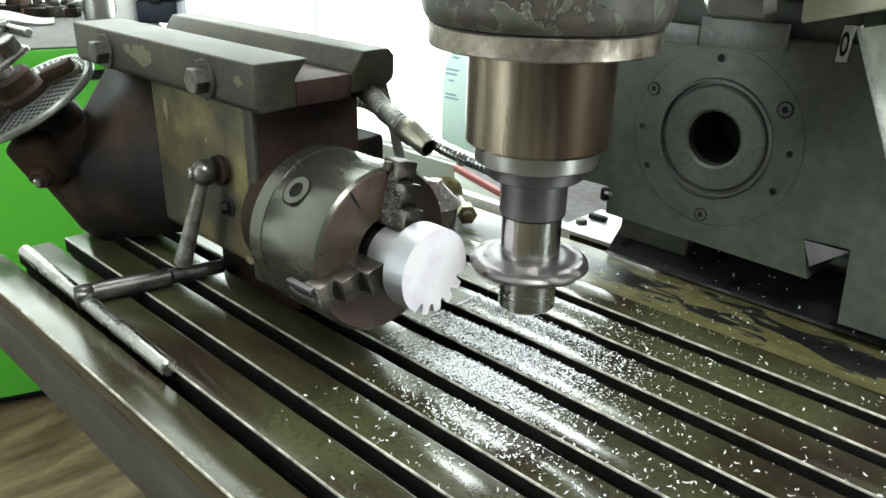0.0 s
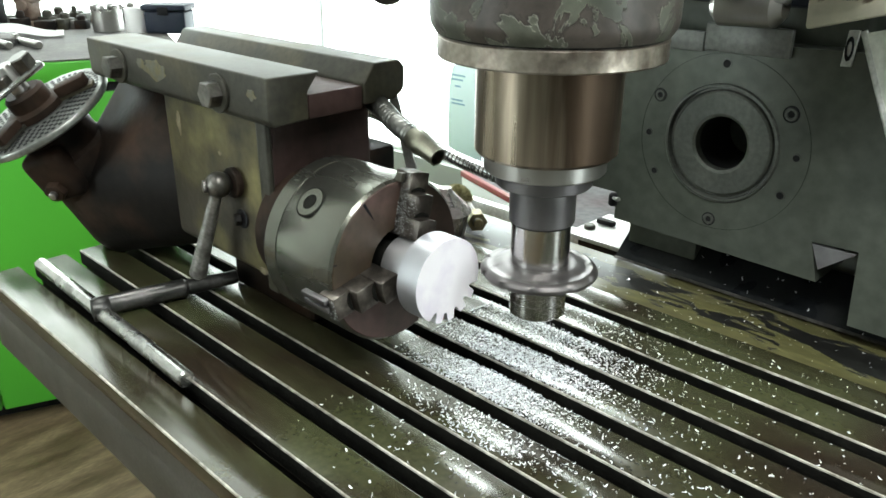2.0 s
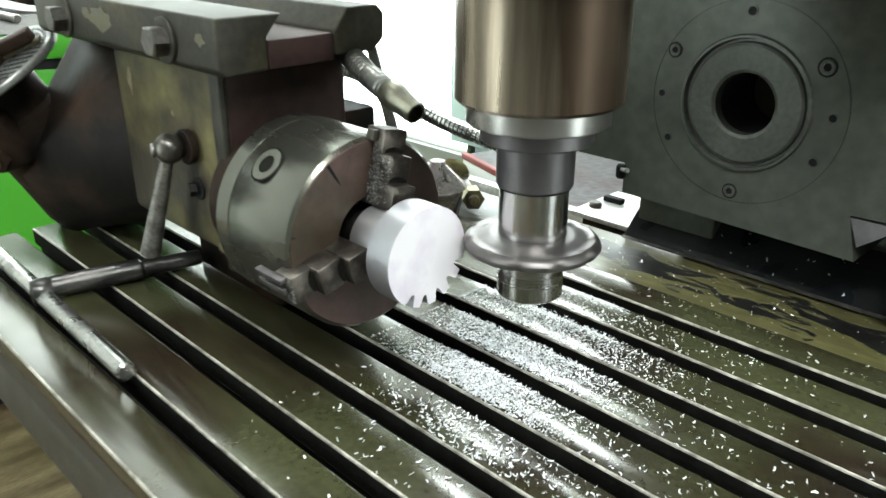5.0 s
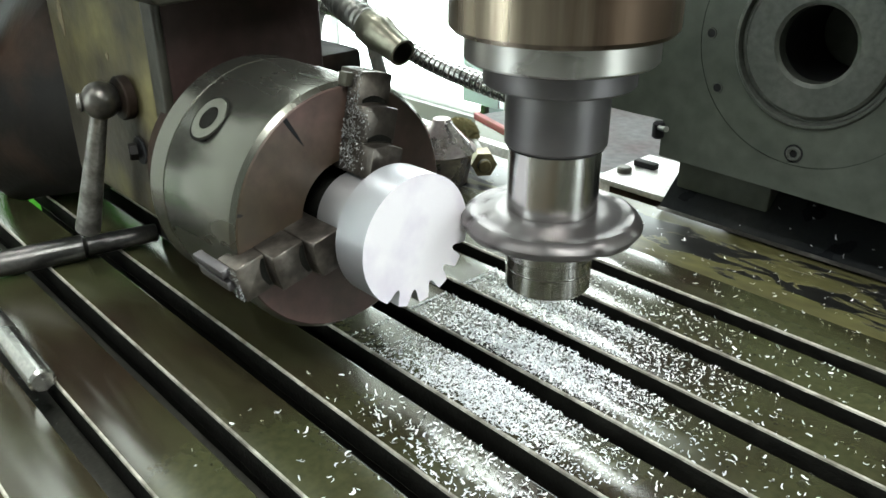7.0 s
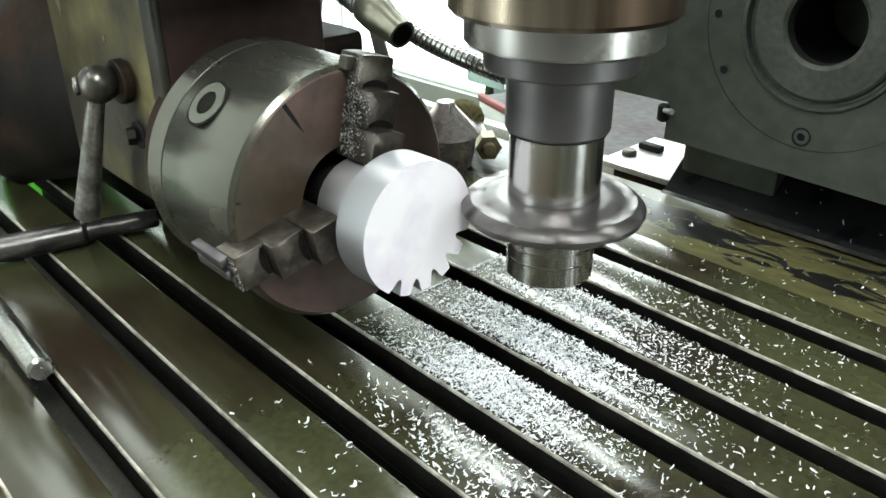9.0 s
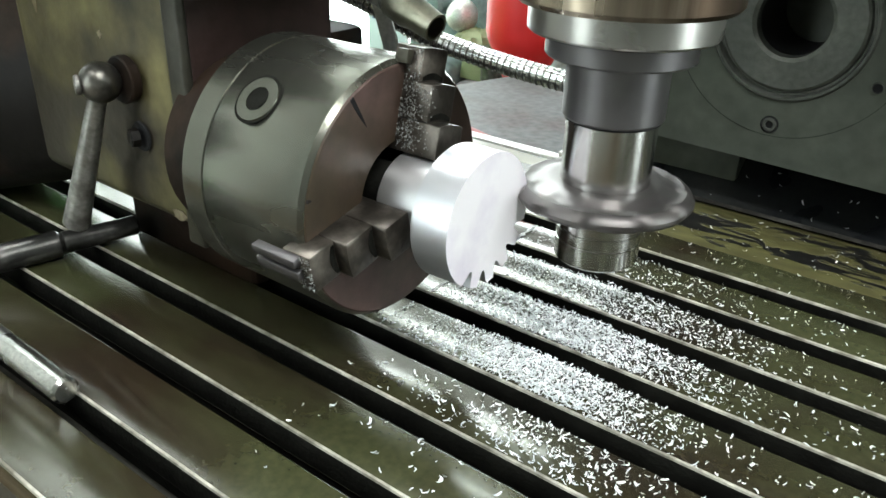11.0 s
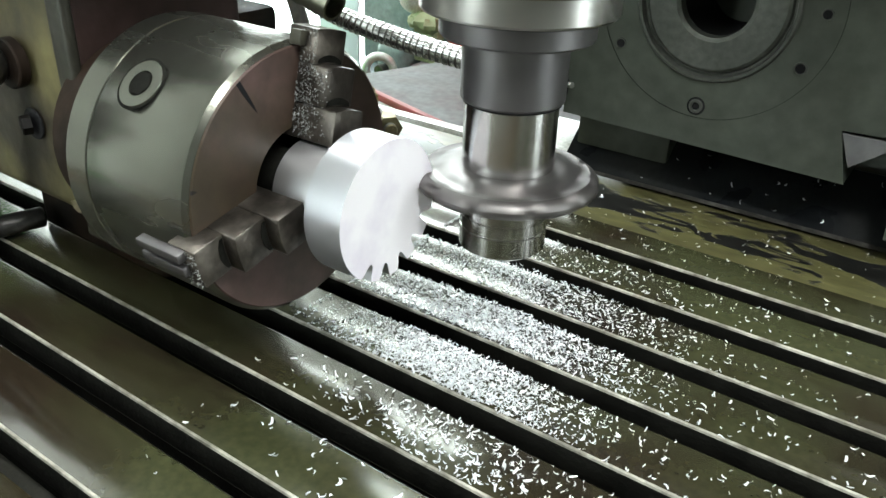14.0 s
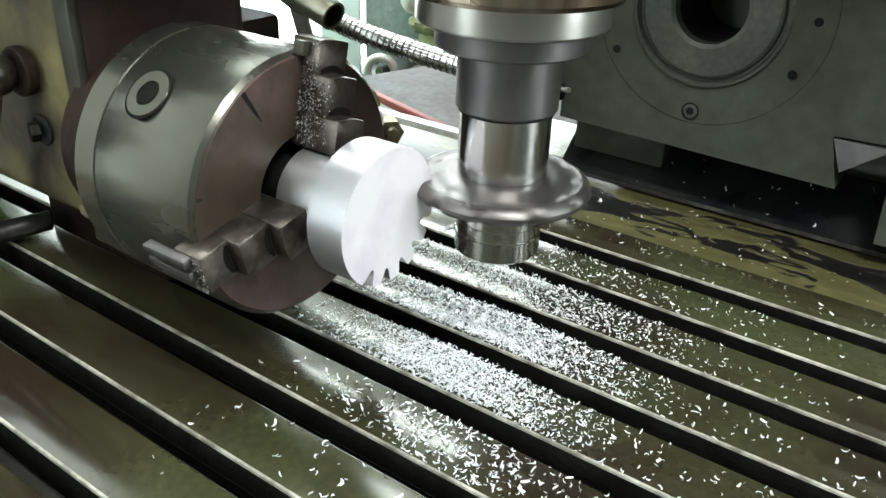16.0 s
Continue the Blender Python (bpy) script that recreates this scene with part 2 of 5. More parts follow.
def flaking(name, paint, under, rim, scale, at, rough=0.38, stretch=(1, 1, 1), band=None):
    """Paint that has come off in ragged flakes: the coat, a pale broken rim, and what lies under it a little lower."""
    m = bpy.data.materials.new(name)
    m.use_nodes = True
    n, l = m.node_tree.nodes, m.node_tree.links
    p = n["Principled BSDF"]
    p.inputs["Roughness"].default_value = rough
    tc, mp = n.new("ShaderNodeTexCoord"), n.new("ShaderNodeMapping")
    mp.inputs["Scale"].default_value = stretch
    l.new(tc.outputs["Object"], mp.inputs["Vector"])
    big = n.new("ShaderNodeTexNoise")
    big.inputs["Scale"].default_value, big.inputs["Detail"].default_value = scale, 7
    big.inputs["Roughness"].default_value, big.inputs["Distortion"].default_value = 0.55, 0.6
    l.new(mp.outputs[0], big.inputs["Vector"])
    tone = n.new("ShaderNodeTexNoise")
    tone.inputs["Scale"].default_value, tone.inputs["Detail"].default_value = scale * 2.3, 5
    l.new(mp.outputs[0], tone.inputs["Vector"])
    ramp = n.new("ShaderNodeValToRGB")
    e = ramp.color_ramp.elements
    e[0].position, e[0].color = at - 0.12, (*[c * 0.75 for c in paint], 1)
    e[1].position, e[1].color = at - 0.012, (*paint, 1)
    for pos, col in ((at - 0.004, rim), (at + 0.004, [c * 0.5 for c in under]), (at + 0.03, under), (at + 0.16, [c * 0.7 for c in under])):
        k = e.new(pos)
        k.color = (*col, 1)
    worn = big.outputs["Fac"]
    if band:
        # wear runs along the middle of a strip: band = (its y, half its width)
        sp, off, dist, lift, add = (n.new(k) for k in ("ShaderNodeSeparateXYZ", "ShaderNodeMath", "ShaderNodeMath", "ShaderNodeMapRange", "ShaderNodeMath"))
        l.new(tc.outputs["Object"], sp.inputs[0])
        off.operation, off.inputs[1].default_value = "SUBTRACT", band[0]
        l.new(sp.outputs["Y"], off.inputs[0])
        dist.operation = "ABSOLUTE"
        l.new(off.outputs[0], dist.inputs[0])
        lift.inputs["From Min"].default_value, lift.inputs["From Max"].default_value = 0.0, band[1]
        lift.inputs["To Min"].default_value, lift.inputs["To Max"].default_value = 0.11, -0.16
        l.new(dist.outputs[0], lift.inputs["Value"])
        l.new(worn, add.inputs[0])
        l.new(lift.outputs[0], add.inputs[1])
        worn = add.outputs[0]
    l.new(worn, ramp.inputs["Fac"])
    vary = n.new("ShaderNodeMapRange")
    vary.inputs["From Min"].default_value, vary.inputs["From Max"].default_value = 0.3, 0.7
    vary.inputs["To Min"].default_value, vary.inputs["To Max"].default_value = 0.72, 1.3
    l.new(tone.outputs["Fac"], vary.inputs["Value"])
    mul = n.new("ShaderNodeVectorMath")
    mul.operation = "SCALE"
    l.new(ramp.outputs["Color"], mul.inputs[0])
    l.new(vary.outputs[0], mul.inputs["Scale"])
    l.new(mul.outputs[0], p.inputs["Base Color"])
    step = n.new("ShaderNodeMapRange")
    step.inputs["From Min"].default_value, step.inputs["From Max"].default_value = at - 0.006, at + 0.006
    step.inputs["To Min"].default_value, step.inputs["To Max"].default_value = 1.0, 0.0
    l.new(worn, step.inputs["Value"])
    b = n.new("ShaderNodeBump")
    b.inputs["Strength"].default_value, b.inputs["Distance"].default_value = 0.7, 0.0018
    l.new(step.outputs[0], b.inputs["Height"])
    l.new(b.outputs[0], p.inputs["Normal"])
    return m


GREENPAINT = flaking("flaking_green_paint", (0.072, 0.076, 0.058), (0.060, 0.050, 0.043), (0.15, 0.15, 0.115), 27, 0.50)
YELLOW = flaking("worn_ochre_paint", (0.098, 0.092, 0.037), (0.012, 0.012, 0.011), (0.11, 0.10, 0.045), 44, 0.5, 0.33, (0.35, 1.0, 1), (0.305, 0.055))
BEIGE = flaking("chipped_beige_paint", (0.62, 0.59, 0.47), (0.24, 0.18, 0.12), (0.42, 0.38, 0.28), 7, 0.58, 0.45)


# ---- building helpers ----
BASE, ON_TABLE = {}, []


def root(name, base, label, category, on_table=False, group="", kind=""):
    ob = tagged(new(name), label, category, group, kind)
    ob.location = (base[0], base[1], base[2] + TZ)
    BASE[ob.name] = Vector(base)
    if on_table:
        ON_TABLE.append(ob)
    return ob


def top_of(ob):
    while ob.parent:
        ob = ob.parent
    return ob


def part(name, bm, mat, parent, label="", smooth=40):
    """Links a bmesh, given in places above the table's top, as one mesh under a thing or a part."""
    bmesh.ops.recalc_face_normals(bm, faces=bm.faces)
    bmesh.ops.translate(bm, verts=bm.verts, vec=-BASE[top_of(parent).name])
    me = bpy.data.meshes.new(name)
    bm.to_mesh(me)
    bm.free()
    for m in mat if isinstance(mat, (list, tuple)) else (mat,):
        me.materials.append(m)
    if smooth:
        me.shade_smooth()
        me.set_sharp_from_angle(angle=radians(smooth))
    ob = new(name, me)
    ob.parent = parent
    return tagged(ob, label)


def solid(name, bm, mat, base, label, category, kind="", group="", on_table=False, smooth=40):
    """One mesh that is a thing of its own."""
    bmesh.ops.recalc_face_normals(bm, faces=bm.faces)
    bmesh.ops.translate(bm, verts=bm.verts, vec=-Vector(base))
    me = bpy.data.meshes.new(name)
    bm.to_mesh(me)
    bm.free()
    for m in mat if isinstance(mat, (list, tuple)) else (mat,):
        me.materials.append(m)
    if smooth:
        me.shade_smooth()
        me.set_sharp_from_angle(angle=radians(smooth))
    ob = tagged(new(name, me), label, category, group, kind)
    ob.location = (base[0], base[1], base[2] + TZ)
    BASE[ob.name] = Vector(base)
    if on_table:
        ON_TABLE.append(ob)
    return ob


def bevel(bm, w, seg=2, angle=30, geom=None):
    edges = [e for e in (geom or bm.edges) if len(e.link_faces) == 2 and e.calc_face_angle(0) > radians(angle)]
    if edges:
        bmesh.ops.bevel(bm, geom=edges, offset=w, segments=seg, profile=0.5, affect="EDGES", clamp_overlap=True)
    return bm


def box(x0, x1, y0, y1, z0, z1, w=0.0, seg=2, m=None, bm=None):
    own = bmesh.new()
    vs = [own.verts.new((x, y, z)) for x in (x0, x1) for y in (y0, y1) for z in (z0, z1)]
    for f in ((0, 1, 3, 2), (4, 6, 7, 5), (0, 4, 5, 1), (2, 3, 7, 6), (0, 2, 6, 4), (1, 5, 7, 3)):
        own.faces.new([vs[i] for i in f])
    bmesh.ops.recalc_face_normals(own, faces=own.faces)
    if w:
        bevel(own, w, seg)
    return join(own, m, bm)


def join(own, m=None, bm=None):
    if m:
        bmesh.ops.transform(own, matrix=m, verts=own.verts)
    if bm is None:
        return own
    me = bpy.data.meshes.new("tmp")
    own.to_mesh(me)
    own.free()
    bm.from_mesh(me)
    bpy.data.meshes.remove(me)
    return bm


def lathe(profile, m=None, seg=64, bm=None, closed=False, phase=0.0):
    """Turns a profile of (radius, height) round z, then lays it by m."""
    own = bmesh.new()
    rings = []
    for r, z in profile:
        if r < 1e-6:
            rings.append([own.verts.new((0, 0, z))])
        else:
            rings.append([own.verts.new((r * math.cos(2 * math.pi * (i + phase) / seg), r * math.sin(2 * math.pi * (i + phase) / seg), z)) for i in range(seg)])
    pairs = list(zip(rings, rings[1:])) + ([(rings[-1], rings[0])] if closed else [])
    for a, b in pairs:
        for i in range(seg):
            j = (i + 1) % seg
            if len(a) == 1 and len(b) > 1:
                own.faces.new((a[0], b[i], b[j]))
            elif len(b) == 1 and len(a) > 1:
                own.faces.new((a[i], a[j], b[0]))
            elif len(a) > 1:
                own.faces.new((a[i], a[j], b[j], b[i]))
    bmesh.ops.recalc_face_normals(own, faces=own.faces)
    return join(own, m, bm)


def along(a, b):
    """The pose that lays z from a towards b, with its origin at a."""
    q = (Vector(b) - Vector(a)).to_track_quat("Z", "Y").to_matrix().to_4x4()
    return Matrix.Translation(a) @ q


def rod(a, b, r, r2=None, seg=24, w=0.0, bm=None):
    n = (Vector(b) - Vector(a)).length
    r2 = r if r2 is None else r2
    w = min(w, n / 3, r / 2)
    prof = [(0, 0), (r - w, 0), (r, w), (r2, n - w), (r2 - w, n), (0, n)] if w else [(0, 0), (r, 0), (r2, n), (0, n)]
    return lathe(prof, along(a, b), seg, bm)


def ball(c, r, bm=None, seg=24):
    return lathe([(r * math.sin(math.pi * i / 12), -r * math.cos(math.pi * i / 12)) for i in range(13)], Matrix.Translation(c), seg, bm)


def hexhead(a, b, r, w=0.001, bm=None):
    n = (Vector(b) - Vector(a)).length
    return lathe([(0, 0), (r, 0), (r, n - w), (r - w, n), (0, n)], along(a, b), 6, bm)


def prism(outline, d0, d1, m=None, w=0.0, seg=2, bm=None):
    """An outline in x, y drawn out along z from d0 to d1, then laid by m."""
    own = bmesh.new()
    lo, hi = [own.verts.new((x, y, d0)) for x, y in outline], [own.verts.new((x, y, d1)) for x, y in outline]
    own.faces.new(lo[::-1])
    own.faces.new(hi)
    for i in range(len(outline)):
        j = (i + 1) % len(outline)
        own.faces.new((lo[i], lo[j], hi[j], hi[i]))
    bmesh.ops.recalc_face_normals(own, faces=own.faces)
    if w:
        bevel(own, w, seg)
    return join(own, m, bm)


def tube(path, r, seg=12, bm=None, ribs=0.0):
    """A round tube along a smooth curve through the places given; ribs: every other ring is thinner by that much."""
    own = bmesh.new()
    pts = [Vector(p) for p in path]
    fine = []
    for i in range(len(pts) - 1):
        p0, p1, p2, p3 = pts[max(i - 1, 0)], pts[i], pts[i + 1], pts[min(i + 2, len(pts) - 1)]
        steps = max(2, int((p2 - p1).length / (r * (0.17 if ribs else 0.8))))
        for s in range(steps):
            t = s / steps
            fine.append(0.5 * ((2 * p1) + (p2 - p0) * t + (2 * p0 - 5 * p1 + 4 * p2 - p3) * t * t + (3 * p1 - p0 - 3 * p2 + p3) * t ** 3))
    fine.append(pts[-1])
    rings, up = [], Vector((0.1, 0.2, 1))
    for i, p in enumerate(fine):
        d = (fine[min(i + 1, len(fine) - 1)] - fine[max(i - 1, 0)]).normalized()
        side = d.cross(up).normalized()
        up = side.cross(d)
        rr = r - (ribs if ribs and i % 3 == 2 else 0)
        rings.append([own.verts.new(p + rr * (math.cos(2 * math.pi * k / seg) * side + math.sin(2 * math.pi * k / seg) * up)) for k in range(seg)])
    for a, b in zip(rings, rings[1:]):
        for k in range(seg):
            own.faces.new((a[k], a[(k + 1) % seg], b[(k + 1) % seg], b[k]))
    own.faces.new(rings[0][::-1])
    own.faces.new(rings[-1])
    bmesh.ops.recalc_face_normals(own, faces=own.faces)
    return join(own, None, bm)


XAXIS = pose(0, 0, 0, 0, 90, 0)  # lays z along x
YAXIS = pose(0, 0, 0, 90, 0, 0)  # lays z along -y

# ---- the room ----
FZ = -0.85  # floor, counted from the table's top
RW, RN, RE, RS, RH = -2.6, 2.5, 3.2, -2.6, 3.3


def wall_with_opening(name, axis, at, thick, lo, hi, o0, o1, z0, z1, base, label, mat=None):
    """A wall across x (axis 0) or y (axis 1) with one opening through it."""
    bm = bmesh.new()
    for a, b, c, d in ((lo, o0, FZ, RH), (o1, hi, FZ, RH), (o0, o1, FZ, z0), (o0, o1, z1, RH)):
        if axis == 0:
            box(at, at + thick, a, b, c, d, bm=bm)
        else:
            box(a, b, at, at + thick, c, d, bm=bm)
    return solid(name, bm, mat or WALL, base, label, "wall", "structure")


solid("floor", box(RW - 0.3, RE + 0.3, RS - 0.3, RN + 0.3, FZ - 0.1, FZ), FLOOR, (0, 0, FZ), "worn brown wooden workshop floor with oil stains", "floor", "structure")
wall_with_opening("wall_west", 0, RW - 0.15, 0.15, RS, RN, 0.2, 2.499, -0.25, 3.0, (RW, 0, FZ), "white plaster wall with a wide bright window")
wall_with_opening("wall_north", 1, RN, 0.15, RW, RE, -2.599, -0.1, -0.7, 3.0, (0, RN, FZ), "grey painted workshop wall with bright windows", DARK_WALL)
wall_with_opening("wall_south", 1, RS - 0.15, 0.15, RW, RE, -1.0, -0.15, -0.4, 2.6, (0, RS, FZ), "grey painted workshop wall with a narrow window", DARK_WALL)
wall_with_opening("wall_east", 0, RE, 0.15, RS, RN, 0.55, 1.35, -0.4, 2.6, (RE, 0, FZ), "grey painted workshop wall with a narrow window", DARK_WALL)
solid("ceiling", box(RW - 0.2, RE + 0.2, RS - 0.2, RN + 0.2, RH, RH + 0.1), DARK_WALL, (0, 0, RH), "grey workshop ceiling", "ceiling", "structure")


def window(name, axis, at, a, b, z0, z1, panes, label, glow):
    mid = (at, (a + b) / 2, z0) if axis == 0 else ((a + b) / 2, at, z0)
    w = root(name, mid, label, "window", kind="structure")

    def slab(u0, u1, v0, v1, d0, d1, bev=0.0):
        return box(d0, d1, u0, u1, v0, v1, bev) if axis == 0 else box(u0, u1, d0, d1, v0, v1, bev)

    sgn = -1 if at < 0 else 1
    d0, d1 = sorted((at + sgn * 0.04, at + sgn * 0.09))
    for u0, u1, v0, v1 in ((a, b, z0, z0 + 0.02), (a, b, z1 - 0.02, z1), (a, a + 0.005, z0 + 0.02, z1 - 0.02), (b - 0.005, b, z0 + 0.02, z1 - 0.02)):
        part("window_frame", slab(u0, u1, v0, v1, d0, d1, 0.004), WHITE, w)
    g0, g1 = sorted((at + sgn * 0.10, at + sgn * 0.105))
    for k in range(panes):
        u0, u1 = a + (b - a) * k / panes, a + (b - a) * (k + 1) / panes
        part("pane", slab(u0 + 0.002, u1 - 0.002, z0, z1, g0, g1), glow, w, "bright milky pane full of daylight", 0)
        if k:
            part("mullion", slab(u0 - 0.012, u0 + 0.012, z0 + 0.05, z1 - 0.05, d0, d1, 0.003), WHITE, w)


window("window_1", 0, RW, 0.2, 2.499, -0.25, 3.0, 1, "wide window with white frame and milky panes", GLOW_SOFT)
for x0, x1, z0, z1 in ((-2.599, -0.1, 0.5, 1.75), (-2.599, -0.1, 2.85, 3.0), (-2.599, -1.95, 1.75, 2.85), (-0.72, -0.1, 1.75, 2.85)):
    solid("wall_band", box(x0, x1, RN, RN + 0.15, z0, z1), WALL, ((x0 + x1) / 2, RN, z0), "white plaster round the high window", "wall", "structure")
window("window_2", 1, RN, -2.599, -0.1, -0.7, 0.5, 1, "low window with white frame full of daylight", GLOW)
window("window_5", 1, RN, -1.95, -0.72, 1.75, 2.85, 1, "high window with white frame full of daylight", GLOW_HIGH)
window("window_3", 1, RS, -1.0, -0.15, -0.4, 2.6, 1, "narrow window with white frame full of daylight", GLOW)
window("window_4", 0, RE, 0.55, 1.35, -0.4, 2.6, 1, "narrow window with white frame full of daylight", GLOW)


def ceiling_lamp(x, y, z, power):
    """An unseen pendant fluorescent lamp added as fill light, its tubes along x."""
    c = root("ceiling_lamp", (x, y, z), "unseen long white fluorescent lamp added as fill light", "ceiling lamp", group="ceiling lamps")
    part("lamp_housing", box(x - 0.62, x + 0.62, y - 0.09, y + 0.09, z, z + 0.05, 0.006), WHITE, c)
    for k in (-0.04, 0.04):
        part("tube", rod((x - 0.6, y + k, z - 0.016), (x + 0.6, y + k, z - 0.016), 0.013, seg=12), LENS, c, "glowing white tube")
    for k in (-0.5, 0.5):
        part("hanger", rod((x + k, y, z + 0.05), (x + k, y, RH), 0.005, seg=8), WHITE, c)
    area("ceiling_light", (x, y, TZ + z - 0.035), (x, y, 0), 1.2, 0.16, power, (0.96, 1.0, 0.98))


# fill added from the front and overhead; none of these lamps is in view
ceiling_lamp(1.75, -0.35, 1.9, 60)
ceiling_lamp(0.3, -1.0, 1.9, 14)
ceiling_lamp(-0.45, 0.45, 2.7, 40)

# ---- the milling table ----
PITCH, SLOTW, LEN, DEP, NSLOT = 0.063, 0.0185, 1.75, 0.62, 8


def milling_table():
    t = root("milling_table", (0.8, 0.3, -0.1), "oily cast iron milling table with eight long T-slots", "milling table", True)
    edges = [0.0]
    for k in range(1, NSLOT + 1):
        edges += [PITCH * k - SLOTW, PITCH * k]
    edges += [0.548]
    for i in range(0, len(edges), 2):
        a, b = edges[i], edges[i + 1]
        st = part("table_strip", box(0.0, LEN, a, b, -0.022, 0.0, 0.0019, 2), [TABLE, SLOT, WORN_GLINT], t)
        # walls facing into the slots go near-black, grime and painted shade together
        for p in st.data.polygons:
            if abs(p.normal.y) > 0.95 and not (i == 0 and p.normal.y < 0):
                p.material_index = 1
            # only chamfers turned to the camera get the painted glint
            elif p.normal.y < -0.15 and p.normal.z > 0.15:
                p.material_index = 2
    part("table_body", box(0.002, LEN, 0.001, 0.548, -0.104, -0.040, 0.002), TABLE_SIDE, t, "dark grey cast iron body of the table")
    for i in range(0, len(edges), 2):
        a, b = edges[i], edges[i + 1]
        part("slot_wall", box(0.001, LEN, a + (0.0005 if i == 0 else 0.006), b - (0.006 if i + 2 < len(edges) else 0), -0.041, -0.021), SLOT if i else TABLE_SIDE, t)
    part("back_rim", box(0.0, LEN, 0.549, 0.66, -0.03, -0.002, 0.002), YELLOW, t, "flaking ochre painted back rim with black oil stains")
    return t


milling_table()

# ---- milling machine: column, head, spindle ----
CX, CZ, CY = 0.702, 0.196, 0.629  # the column's round flange


XZ = Matrix(((1, 0, 0, 0), (0, 0, -1, 0), (0, 1, 0, 0), (0, 0, 0, 1)))  # outline x, z drawn along -y
YZ = Matrix(((0, 0, 1, 0), (1, 0, 0, 0), (0, 1, 0, 0), (0, 0, 0, 1)))  # outline y, z drawn along x


def plate_with_hole(outline, c, r, y0, y1, seg=64):
    """A plate in x, z from y0 back to y1 with a round hole."""
    bm = bmesh.new()
    loops = []
    for y in (y0, y1):
        o = [bm.verts.new((x, y, z)) for x, z in outline]
        h = [bm.verts.new((c[0] + r * math.cos(2 * math.pi * i / seg), y, c[1] + r * math.sin(2 * math.pi * i / seg))) for i in range(seg)]
        edges = [bm.edges.new((q[i], q[(i + 1) % len(q)])) for q in (o, h) for i in range(len(q))]
        bmesh.ops.triangle_fill(bm, use_beauty=True, use_dissolve=False, edges=edges)
        loops.append((o, h))
    for k in (0, 1):
        p, q = loops[0][k], loops[1][k]
        for i in range(len(p)):
            j = (i + 1) % len(p)
            bm.faces.new((p[i], p[j], q[j], q[i]))
    return bm


def socket_screw(c, r, parent):
    """A socket-head screw sunk in the column's face."""
    m = Matrix.Translation((c[0], CY, c[1])) @ pose(0, 0, 0, 90, 0, 0)
    s = part("socket_screw", lathe([(r * 0.5, -0.002), (r * 0.5, 0.0015), (r * 0.8, 0.0015), (r * 0.88, 0.0005), (r * 0.9, 0.0002)], m, 24), COLUMN_RING, parent)
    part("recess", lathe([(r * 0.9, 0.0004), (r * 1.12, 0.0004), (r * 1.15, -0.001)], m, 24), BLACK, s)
    part("socket", lathe([(0, 0.0002), (r * 0.52, 0.0002)], m, 6), BLACK, s)


